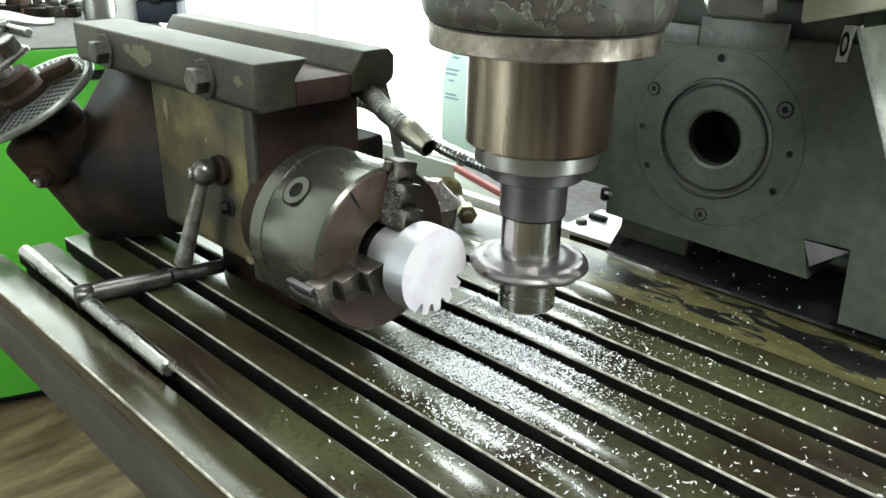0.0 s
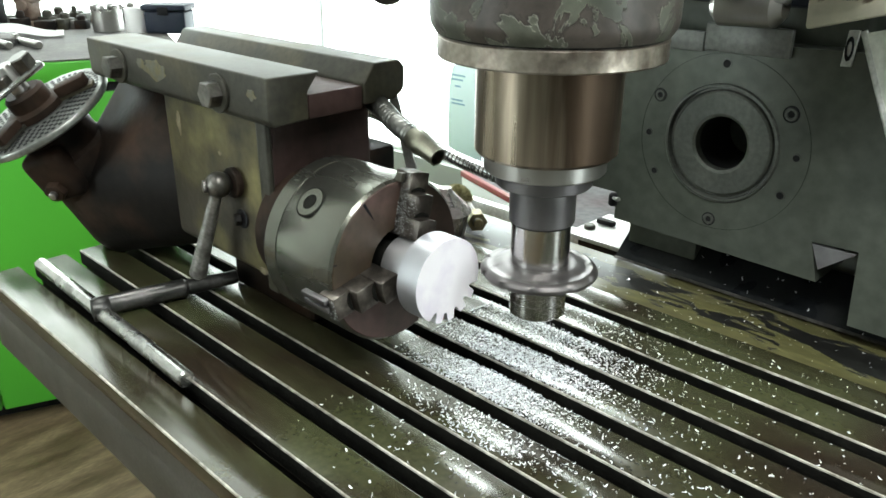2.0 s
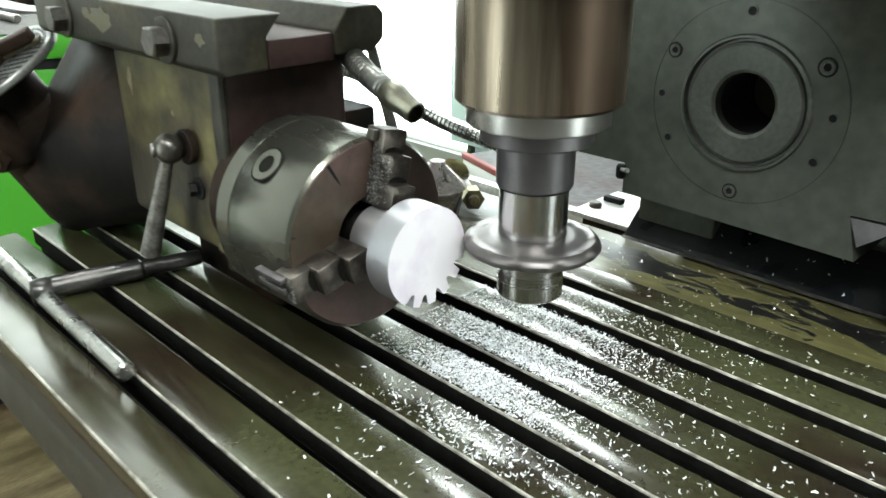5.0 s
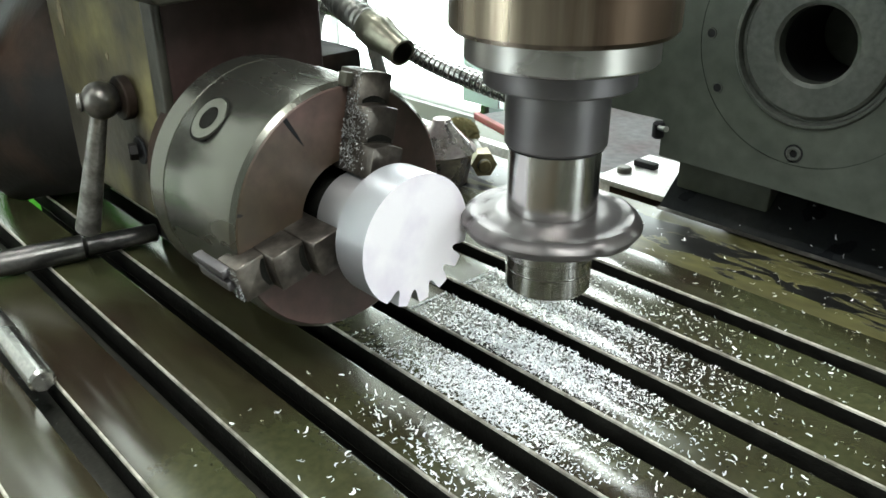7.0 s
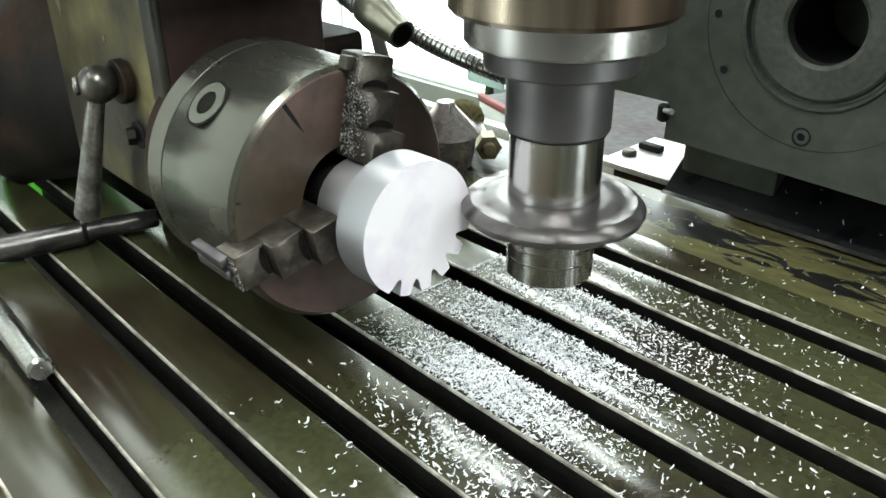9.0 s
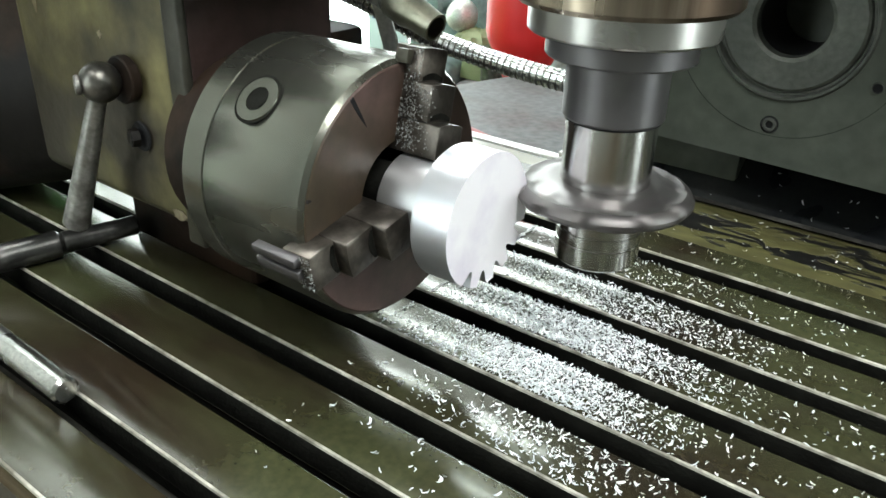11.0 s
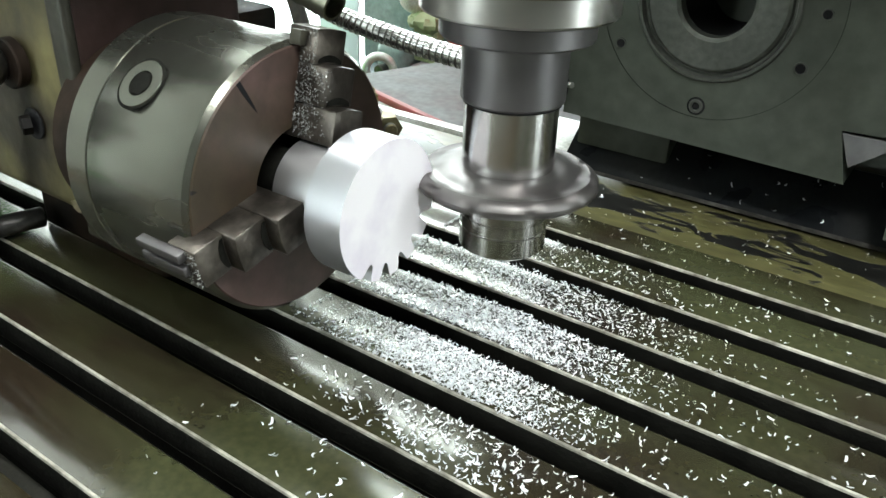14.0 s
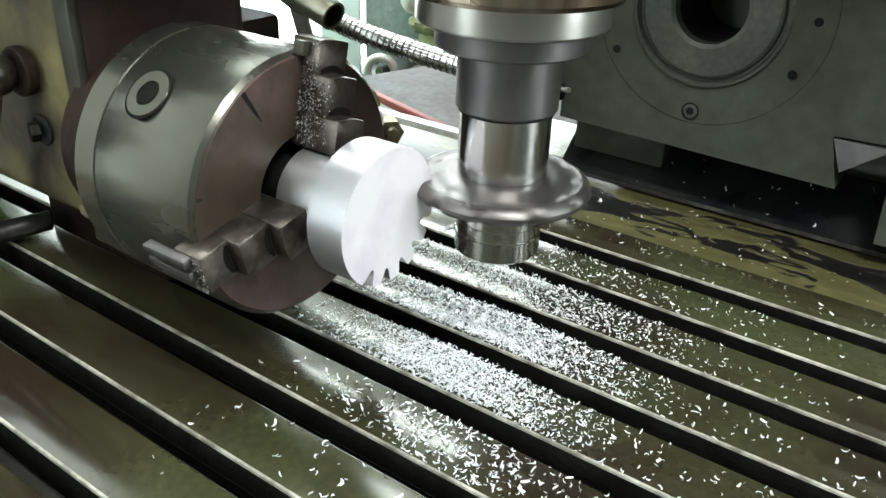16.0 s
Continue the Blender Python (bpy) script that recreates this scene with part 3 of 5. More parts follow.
def machine_column():
    c = root("machine_column", (0.9, 0.9, FZ), "dark grey-green painted column of a milling machine", "milling machine")
    out = [(0.567, 0.067), (0.838, 0.060), (0.826, 0.106), (0.876, 0.108), (0.880, 0.020), (1.7, 0.02), (1.7, 0.335), (0.50, 0.31), (0.50, 0.104), (0.567, 0.104)]
    part("face_plate", plate_with_hole(out, (CX, CZ), 0.0715, CY, 0.72), COLUMN, c)
    part("base", box(0.60, 1.7, 0.721, 1.35, FZ, 0.6, 0.01), COLUMN, c)
    fl = Matrix.Translation((CX, CY, CZ)) @ pose(0, 0, 0, 90, 0, 0)
    part("flange_seam", lathe([(0.1053, 0.0001), (0.1053, 0.0004), (0.1057, 0.0004), (0.1057, 0.0001)], fl, 96), BLACK, c)
    part("stop_block", rod((0.566, 0.624, 0.086), (0.566, 0.624, 0.103), 0.006, seg=20, w=0.002), BLACK, c)
    part("stop_pin", rod((0.570, 0.618, 0.099), (0.582, 0.612, 0.101), 0.0022, 0.0032, seg=12, w=0.0005), PLATE, c)
    part("spindle_ring", lathe([(0.0715, 0.001), (0.0700, 0.003), (0.0675, 0.003), (0.066, -0.003), (0.064, -0.003), (0.0625, 0.000), (0.060, 0.0015), (0.036, 0.0005), (0.0325, -0.0015), (0.0322, -0.012), (0.0322, -0.09)], fl, 96), COLUMN_RING, c, "grey steel ring of the horizontal spindle", 8)
    # bore coloured black for the shade within it
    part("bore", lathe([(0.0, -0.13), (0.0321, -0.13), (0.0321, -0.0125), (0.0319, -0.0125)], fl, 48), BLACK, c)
    for p, r in (((0.617, 0.2422), 0.0075), ((0.7789, 0.2439), 0.0085), ((0.7005, 0.101), 0.0075)):
        socket_screw(p, r, c)
    for p, r in (((0.697, 0.2895), 0.006), ((0.6063, 0.1937), 0.005), ((0.6196, 0.1457), 0.005), ((0.7925, 0.1967), 0.005), ((0.7819, 0.1504), 0.0055)):
        m = Matrix.Translation((p[0], CY, p[1])) @ pose(0, 0, 0, 90, 0, 0)
        # a flat black disc paints the dark of the hole
        h = part("screw_hole", lathe([(0, 0.0004), (r * 0.75, 0.0004), (r * 0.8, -0.001)], m, 20), BLACK, c)
        part("rim", lathe([(r * 0.76, 0.0004), (r * 0.8, 0.0008), (r, 0.0008), (r * 1.05, -0.0005)], m, 20), COLUMN_RING, h)
    part("index_block", box(0.560, 0.6685, 0.622, 0.6285, 0.3005, 0.323, 0.001), BLOCK, c, "grey steel index block")
    part("index_block", box(0.6705, 0.769, 0.620, 0.6285, 0.3035, 0.334, 0.001), BLOCK, c, "grey steel index block with worn figures")
    part("top_backing", box(0.556, 0.83, 0.66, 0.75, 0.30, 0.37, 0.002), COLUMN, c)
    part("under_block", box(0.565, 0.668, 0.674, 0.72, 0.004, 0.066, 0.003), COLUMN, c)
    part("apron", prism([(0.652, 0.001), (0.705, 0.05), (0.712, 0.048), (0.662, -0.001)], 0.56, 1.7, YZ), OILY_SHEET, c, "oily black sheet apron under the column")
    part("apron_edge", prism([(0.648, 0.001), (0.652, 0.0035), (0.654, 0.001)], 0.56, 1.7, YZ), BOLT, c)
    part("flap", prism([(0.827, 0.104), (0.874, 0.104), (0.838, 0.076)], -0.632, -0.628, XZ), TRAY, c, "bent grey sheet flap")
    return c


machine_column()
SX, SY = 0.6922, 0.3012
AX = Matrix.Translation((SX, SY, 0))


def milling_head():
    h = root("vertical_mill", (SX, SY, 0.24), "vertical milling head with flaking green paint", "milling head")
    part("quill", lathe([(0.0, 0.34), (0.0640, 0.34), (0.0640, 0.2515), (0.0612, 0.2485), (0.0, 0.2485)], AX, 96), QUILL, h)
    part("collar", lathe([(0.0, 0.3515), (0.0965, 0.3515), (0.098, 0.350), (0.098, 0.3345), (0.0965, 0.333), (0.0, 0.333)], AX, 96), COLLAR, h)
    part("seam", lathe([(0.0, 0.3535), (0.0955, 0.3535), (0.0955, 0.3510), (0.0, 0.3510)], AX, 96), BLACK, h)
    part("housing", lathe([(0.0, 0.75), (0.1045, 0.75), (0.1045, 0.367), (0.103, 0.360), (0.0985, 0.353), (0.0, 0.353)], AX, 96), GREENPAINT, h)
    return h


milling_head()


def spindle():
    s = root("cutter_arbor", (SX, SY, 0.0886), "bright steel arbor with spacer rings in the spindle", "cutter arbor")
    part("spindle_nose", lathe([(0, 0.2485), (0.0552, 0.2485), (0.0552, 0.2340), (0.0538, 0.2325), (0, 0.2325)], AX, 96), STEEL, s)
    part("drive_flange", lathe([(0, 0.2325), (0.0440, 0.2325), (0.0440, 0.2198), (0.0427, 0.2185), (0, 0.2185)], AX, 96), GREY, s)
    part("arbor_sleeve", lathe([(0, 0.2185), (0.0306, 0.2185), (0.0306, 0.1838), (0.0294, 0.1824), (0, 0.1824)], AX, 72), GREY, s)
    # black rings paint the shadow lines under the sleeve and the nose
    part("gap_ring", lathe([(0, 0.1828), (0.0290, 0.1826), (0.0290, 0.1812), (0, 0.1812)], AX, 72), BLACK, s)
    part("gap_ring", lathe([(0, 0.2334), (0.0520, 0.2332), (0.0520, 0.2318), (0, 0.2318)], AX, 72), BLACK, s)
    part("spacer_ring", lathe([(0, 0.1812), (0.0272, 0.1812), (0.0277, 0.1807), (0.0277, 0.1424), (0.0272, 0.1419), (0, 0.1419)], AX, 72), BRIGHT, s)
    part("end_nut", lathe([(0, 0.1265), (0.0270, 0.1265), (0.0270, 0.1125), (0.0258, 0.1118), (0.0258, 0.1110), (0.0270, 0.1104), (0.0270, 0.1042), (0.0264, 0.1037), (0.0264, 0.1030), (0.0270, 0.1025), (0.0270, 0.0902), (0.0254, 0.0886), (0, 0.0886)], AX, 72), BRIGHT, s)
    prof = [(0.0, 0.1419), (0.0325, 0.1419), (0.0362, 0.1415), (0.0416, 0.1396), (0.0462, 0.1384), (0.0502, 0.1392), (0.0525, 0.1383), (0.0548, 0.1362), (0.0560, 0.1342), (0.0560, 0.1320), (0.0543, 0.1296), (0.0507, 0.1284), (0.0452, 0.1278), (0.0380, 0.1264), (0.0, 0.1262)]
    bm = lathe(prof, None, 132)
    for v in bm.verts:
        r = math.hypot(v.co.x, v.co.y)
        if r > 0.0403:
            f = (math.atan2(v.co.y, v.co.x) / (2 * math.pi) * 11) % 1.0
            cut = 0.0050 * max(0.0, 1 - f / 0.22) if f < 0.22 else 0.0006 * (1 - f)
            k = max(0.0403, r - cut) / r
            v.co.x, v.co.y = v.co.x * k, v.co.y * k
    bmesh.ops.transform(bm, matrix=AX, verts=bm.verts)
    part("gear_cutter", bm, CUTTER, s, "worn steel disc gear cutter", 30)
    return s


SPINDLE = spindle()

# ---- dividing head, chuck, blank ----
YC, ZC = 0.228, 0.1272
CH = Matrix.Translation((0, YC, ZC)) @ XAXIS


JAWS = (77, 193, 315)


CHM = Matrix.Translation((-0.0146, YC, ZC)) @ Matrix.Diagonal((1.05, 0.912, 0.912, 1))  # the chuck's length and roundness


def chuck():
    CH = CHM @ XAXIS
    c = root("lathe_chuck", (0.5, YC, 0.032), "three-jaw steel chuck with oil-stained brown face", "chuck", True)
    part("back_plate", lathe([(0, 0.452), (0.090, 0.452), (0.0925, 0.4545), (0.0925, 0.4722), (0.0915, 0.4728), (0, 0.4728)], CH, 96), CHUCK, c)
    part("chuck_body", lathe([(0.0392, 0.473), (0.0915, 0.473), (0.0925, 0.4742), (0.0925, 0.5535), (0.0895, 0.5562), (0.0392, 0.5562)], CH, 128), CHUCK, c)
    part("chuck_face", lathe([(0.0385, 0.5565), (0.0385, 0.5572), (0.0885, 0.5572), (0.0895, 0.5564), (0.0885, 0.5556)], CH, 128), CHUCK_FACE, c, "brown oil-stained front face")
    # near-black wall paints the shadow gap round the hub
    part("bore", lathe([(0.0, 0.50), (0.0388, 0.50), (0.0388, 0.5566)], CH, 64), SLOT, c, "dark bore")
    for ang in JAWS:
        m = CHM @ Matrix.Rotation(radians(ang - 90), 4, "X")
        # a stair of three steps, hollowed to the chuck's round, seen along x
        j, hw = None, 0.0132
        for x1, r0, r1 in ((0.5690, 0.0790, 0.1005), (0.5785, 0.0545, 0.0788), (0.5880, 0.0316, 0.0543)):
            n, outl = 8, []
            for i in range(n + 1):
                yy = -hw + 2 * hw * i / n
                outl.append((yy, math.sqrt(r1 * r1 - yy * yy)))
            outl += [(hw, r0 - 0.001), (-hw, r0 - 0.001)]
            own = bmesh.new()
            lo = [own.verts.new((0.548, y, z)) for y, z in outl]
            hi = [own.verts.new((x1, y, z)) for y, z in outl]
            own.faces.new(lo), own.faces.new(hi[::-1])
            for i in range(len(outl)):
                k = (i + 1) % len(outl)
                own.faces.new((lo[i], hi[i], hi[k], lo[k]))
            bmesh.ops.recalc_face_normals(own, faces=own.faces)
            bevel(own, 0.0009, 2, 50)
            bmesh.ops.transform(own, matrix=m, verts=own.verts)
            if j is None:
                j = part("jaw", own, JAW, c, "stepped steel jaw with chips stuck to it")
            else:
                part("jaw_step", own, JAW, j)
        # no groove is cut: black crescents paint the shadow below each step
        for x1, r1 in ((0.5690, 0.0788), (0.5785, 0.0543)):
            ys = [-0.0105 + 0.021 * i / 10 for i in range(11)]
            cres = [(y, r1 + 0.0056 - y * y / 0.034) for y in ys] + [(y, r1 + 0.0012 - y * y / 0.09) for y in ys[::-1]]
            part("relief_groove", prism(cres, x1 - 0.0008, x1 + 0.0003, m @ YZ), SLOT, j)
        tails = ((-0.0205, -0.0138, 0.088, 0.0975),) if ang == 77 else ((-0.004, 0.003, 0.1008, 0.1055), (0.0065, 0.0128, 0.0995, 0.1065))
        for y0, y1, z0, z1 in tails:
            part("jaw_tail", box(0.5545 if ang == 77 else 0.529, 0.5625, y0, y1, z0, z1, 0.001, m=m), RAIL if ang == 77 else GREY, j)
    q = CHM
    for k, x in ((134, 0.5005), (254, 0.5005), (14, 0.5005)):
        m = q @ Matrix.Rotation(radians(k - 90), 4, "X") @ Matrix.Translation((x, 0, 0.0914)) @ Matrix.Diagonal((0.97, 1.12, 1, 1))
        scr = part("pinion", lathe([(0.008, 0.0), (0.008, 0.0022), (0.0145, 0.0022), (0.0150, 0.0010)], m, 40), CHUCK, c, "round pinion with square key hole")
        # flat near-black hexagon in place of a hole, its shade painted
        part("socket", lathe([(0, 0.0024), (0.0078, 0.0024), (0.0078, 0.0015)], m, 6), SLOT, scr, "", 0)
        part("seam", lathe([(0.0150, 0.0008), (0.0150, 0.0016), (0.0163, 0.0016), (0.0163, 0.0006)], m, 40), SLOT, scr)
    for ang, r0, r1, hw in ((121, 0.063, 0.0885, 0.0017), (167, 0.085, 0.0892, 0.0013)):
        m = q @ Matrix.Rotation(radians(ang - 90), 4, "X")
        ln = r1 - r0
        out = [(-hw, r1), (hw, r1), (hw * 0.9, r0 + ln * 0.6), (hw * 0.75, r0 + ln * 0.35), (hw * 0.2, r0), (-hw * 0.3, r0 + ln * 0.22), (-hw * 0.7, r0 + ln * 0.5)]
        part("index_mark", prism(out, 0.5565, 0.5575, m @ YZ), BLACK, c, "short dark groove in the face")
    return c


chuck()
BR, BX0, BX1 = 0.0419, 0.6144, 0.6401  # the blank's rim


def blank():
    b = root("gear_blank", (0.61, YC, ZC - 0.042), "bright aluminium gear blank with five tooth gaps cut", "gear blank", True)
    part("hub", lathe([(0, 0.5755), (0.0274, 0.5755), (0.0282, 0.5763), (0.0282, 0.616), (0, 0.616)], CH, 72), HUB, b, "turned bright hub")
    # shank coloured near-black to continue the shade of the bore
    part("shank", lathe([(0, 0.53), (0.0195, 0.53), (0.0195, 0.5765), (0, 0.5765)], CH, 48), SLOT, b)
    gaps, outl = [-24 * k for k in range(1, 6)], []
    n = 360
    for i in range(n):
        a = 360 * i / n
        off = min(abs((a - g + 180) % 360 - 180) for g in gaps)
        if off > 6.2:
            outl.append((a, BR))
        elif off > 5.2:
            continue
        else:
            outl.append((a, BR - 0.0100 * max(0.0, 1 - (off / 5.3) ** 2) ** 0.45 if off < 5.2 else BR))
    pts = [(r * math.cos(radians(a)), r * math.sin(radians(a))) for a, r in outl]
    m = Matrix.Translation((0, YC, ZC)) @ Matrix(((0, 0, 1, 0), (1, 0, 0, 0), (0, 1, 0, 0), (0, 0, 0, 1)))
    bm = prism(pts, BX0, BX1, m)
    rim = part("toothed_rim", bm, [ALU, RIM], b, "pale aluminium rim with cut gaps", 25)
    # lit tone on the front face, shaded tone on all others
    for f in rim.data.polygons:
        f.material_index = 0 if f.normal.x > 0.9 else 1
    return b


blank()


def bolt_with_washer(d, x, y, z, r, ln):
    w = part("washer", rod((x, y, z), (x, y - 0.0035, z), r * 1.45, w=0.0008), RAIL, d)
    bm = hexhead((x, y - 0.0035, z), (x, y - 0.0035 - ln, z), r, 0.0014)
    part("bolt_head", bm, BOLT, w, "worn dark hexagon bolt head", 20)


def dividing_head():
    d = root("dividing_head", (0.25, 0.22, 0.0), "old oily cast iron dividing head with chipped paint", "dividing head", True)
    bm = prism([(0.168, 0.262), (0.300, 0.262), (0.300, 0.058), (0.195, 0.062), (0.168, 0.085)], 0.235, 0.450, YZ, 0.006, 3)
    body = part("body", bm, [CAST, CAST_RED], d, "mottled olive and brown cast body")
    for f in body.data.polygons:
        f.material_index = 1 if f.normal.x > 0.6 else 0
    # grey tone puts the highlight along this edge into the colour
    part("edge_strip", box(0.433, 0.4515, 0.1635, 0.171, 0.07, 0.258, 0.003, 3), RAIL, d)
    part("front_rail", prism([(0.1515, 0.262), (0.1515, 0.3035), (0.214, 0.3035), (0.198, 0.285), (0.198, 0.258), (0.157, 0.256)], 0.083, 0.4785, YZ, 0.0025, 3), RAIL, d, "worn grey steel dovetail rail")
    part("back_rail", prism([(0.268, 0.284), (0.283, 0.3035), (0.318, 0.3035), (0.326, 0.295), (0.325, 0.272), (0.312, 0.262), (0.268, 0.262)], 0.083, 0.4785, YZ, 0.0025, 3), RAIL, d, "worn grey steel dovetail rail")
    part("bed", box(0.088, 0.4775, 0.199, 0.267, 0.258, 0.2825, 0.002), CAST_RED, d)
    part("foot", box(0.16, 0.44, 0.292, 0.345, 0.0, 0.20, 0.006), CAST_DARK, d)
    part("base_block", box(0.275, 0.440, 0.215, 0.292, 0.0, 0.075, 0.006), CAST_DARK, d)
    u = Vector((-0.03, -0.485, 0.874)).normalized()
    a = Vector((0.062, 0.184, 0.046))
    hm = along(a, a + u)
    part("worm_housing", lathe([(0, -0.054), (0.028, -0.050), (0.043, -0.036), (0.0525, -0.012), (0.0535, 0.01), (0.0525, 0.12), (0.0515, 0.135), (0.045, 0.140), (0.045, 0.182), (0.0, 0.182)], hm, 64), CAST_DARK, d, "dark rusty round worm housing")
    bm = bmesh.new()
    for r, h in ((0.030, -0.050), (0.044, -0.036), (0.0535, -0.012), (0.0545, 0.012), (0.0525, 0.085)):
        for i in range(40):
            bm.verts.new(hm @ Vector((r * math.cos(math.pi * i / 20), r * math.sin(math.pi * i / 20), h)))
    for x, y, z in ((0.262, 0.182, 0.258), (0.262, 0.290, 0.258), (0.262, 0.290, 0.075), (0.262, 0.205, 0.066), (0.262, 0.180, 0.095), (0.095, 0.190, 0.258), (0.095, 0.270, 0.258)):
        bm.verts.new((x, y, z))
    hull = bmesh.ops.convex_hull(bm, input=bm.verts[:])
    bmesh.ops.delete(bm, geom=[v for v in hull["geom_interior"] if isinstance(v, bmesh.types.BMVert)], context="VERTS")
    part("neck", bm, CAST_DARK, d, "dark tapering neck of the casting", 60)
    part("clamp_ear", box(-0.028, 0.028, -0.066, -0.03, 0.095, 0.165, 0.012, 4, m=hm @ Matrix.Rotation(radians(40), 4, "Z")), CAST_DARK, d)
    em = hm @ Matrix.Rotation(radians(40), 4, "Z")
    part("clamp_nut", hexhead(em @ Vector((0, -0.066, 0.118)), em @ Vector((0, -0.076, 0.118)), 0.0135), CAST_DARK, d)
    part("clamp_stud", rod(em @ Vector((0, -0.07, 0.118)), em @ Vector((0, -0.082, 0.118)), 0.005, w=0.001), STEEL, d)
    pl = part("index_plate", lathe([(0, 0.1845), (0.0895, 0.1845), (0.0915, 0.1865), (0.0915, 0.1915), (0.090, 0.1935), (0, 0.1935)], hm, 96), PLATE, d, "worn steel index plate full of hole circles")
    # uncut holes: flat black discs paint the shade in them
    holes = bmesh.new()
    for k, r in enumerate((0.046, 0.053, 0.060, 0.067, 0.074, 0.081)):
        n = 29 + 5 * k
        for i in range(n):
            t = 2 * math.pi * (i + 0.37 * k) / n
            lathe([(0, 0.1938), (0.0029, 0.1938), (0.0029, 0.1930)], hm @ Matrix.Translation((r * math.cos(t), r * math.sin(t), 0)), 8, holes)
    part("hole_circle", holes, BLACK, pl)
    ex = Vector((1, 0, 0))
    v = u.cross(ex).normalized() * -1
    if v.y < 0:
        v = -v
    ex = (ex - u * ex.dot(u)).normalized()

    def on_plate(along_v, along_x):
        """Axes on the plate whose y points along the given mix of its two directions."""
        y = (v * along_v + ex * along_x).normalized()
        x = y.cross(u)
        return Matrix(((x.x, y.x, u.x, a.x), (x.y, y.y, u.y, a.y), (x.z, y.z, u.z, a.z), (0, 0, 0, 1)))

    s1, s2, cm = on_plate(0.75, 0.55), on_plate(-0.9, 0.5), on_plate(-1.0, 0.12)
    part("sector_arm", box(-0.007, 0.007, 0.0, 0.080, 0.1945, 0.1995, 0.001, m=s1), RAIL, pl)
    part("sector_block", box(-0.009, 0.009, 0.035, 0.075, 0.1995, 0.213, 0.002, m=s1), CAST_DARK, pl)
    part("sector_arm", box(-0.007, 0.007, 0.0, 0.080, 0.1945, 0.1995, 0.001, m=s2), RAIL, pl)
    part("sector_block", box(-0.009, 0.009, 0.040, 0.078, 0.1995, 0.211, 0.002, m=s2), CAST_DARK, pl)
    part("hub", lathe([(0, 0.226), (0.022, 0.226), (0.026, 0.222), (0.026, 0.206), (0.036, 0.203), (0.036, 0.1945)], hm, 40), CAST_DARK, d)
    part("shaft", lathe([(0, 0.262), (0.0095, 0.262), (0.011, 0.260), (0.011, 0.222)], hm, 24), STEEL, d)
    cr = part("crank_arm", box(-0.013, 0.013, -0.040, 0.105, 0.234, 0.243, 0.004, 3, m=cm), BRIGHT, d, "bright worn crank arm")
    part("arm_nut", hexhead(cm @ Vector((0, -0.022, 0.243)), cm @ Vector((0, -0.022, 0.260)), 0.0155, 0.0015), BOLT, cr)
    part("arm_nut", hexhead(cm @ Vector((0, 0.012, 0.243)), cm @ Vector((0, 0.012, 0.254)), 0.014, 0.0015), BOLT, cr)
    part("crank_pin", lathe([(0, 0.28), (0.006, 0.28), (0.008, 0.277), (0.008, 0.25), (0.012, 0.248), (0.012, 0.21), (0, 0.21)], cm @ Matrix.Translation((0, 0.085, 0)), 24), STEEL, cr)
    rnd = random.Random(21)
    for x, z, w, h, y, mt in ((0.268, 0.226, 0.006, 0.017, 0.168, PATCH), (0.352, 0.205, 0.003, 0.003, 0.168, PATCH), (0.262, 0.284, 0.030, 0.013, 0.1515, OCHRE), (0.226, 0.288, 0.010, 0.006, 0.1515, OCHRE), (0.452, 0.285, 0.009, 0.007, 0.1515, OCHRE), (0.42, 0.086, 0.010, 0.005, 0.168, PATCH)):
        out = [(x + w * rnd.uniform(0.55, 1.1) * math.cos(2 * math.pi * i / 18), z + h * rnd.uniform(0.55, 1.1) * math.sin(2 * math.pi * i / 18)) for i in range(18)]
        part("paint_patch", prism(out, -y - 0.0001, -y + 0.0005, XZ), mt, d, "patch of old paint")
    for x in (0.170, 0.392):
        bolt_with_washer(d, x, 0.1515, 0.278, 0.0138, 0.0135)
    ls = part("lever_boss", rod((0.384, 0.166, 0.180), (0.384, 0.158, 0.180), 0.0165, w=0.001), CAST_DARK, d)
    lv = part("clamp_lever", rod((0.378, 0.145, 0.172), (0.3395, 0.131, 0.066), 0.0062, 0.0098, w=0.003), LEVER, d, "worn grey clamp lever with ball")
    part("ball", ball((0.3795, 0.147, 0.180), 0.0142), BOLT, lv)
    part("ball_face", rod((0.3755, 0.135, 0.180), (0.374, 0.1315, 0.180), 0.0068, w=0.001), LEVER, lv)
    part("plug", hexhead((0.388, 0.164, 0.139), (0.386, 0.158, 0.139), 0.0068), CAST_DARK, d)
    part("plug_washer", rod((0.388, 0.1675, 0.139), (0.388, 0.1655, 0.139), 0.011, w=0.0006), BLACK, d)
    part("spindle_flange", rod((0.44, 0.2110, 0.1379), (0.4855, 0.2110, 0.1379), 0.064, seg=64, w=0.003), CAST_DARK, d)
    # the casting is a little larger than drawn and stands flat on the table
    d.scale = (1.037, 1.037, 1.037)
    d.location = (0.2181, 0.2374, TZ - 0.0159)
    for ob in d.children_recursive:
        for v in ob.data.vertices:
            v.co.z = max(v.co.z, 0.0156)
    return d


dividing_head()


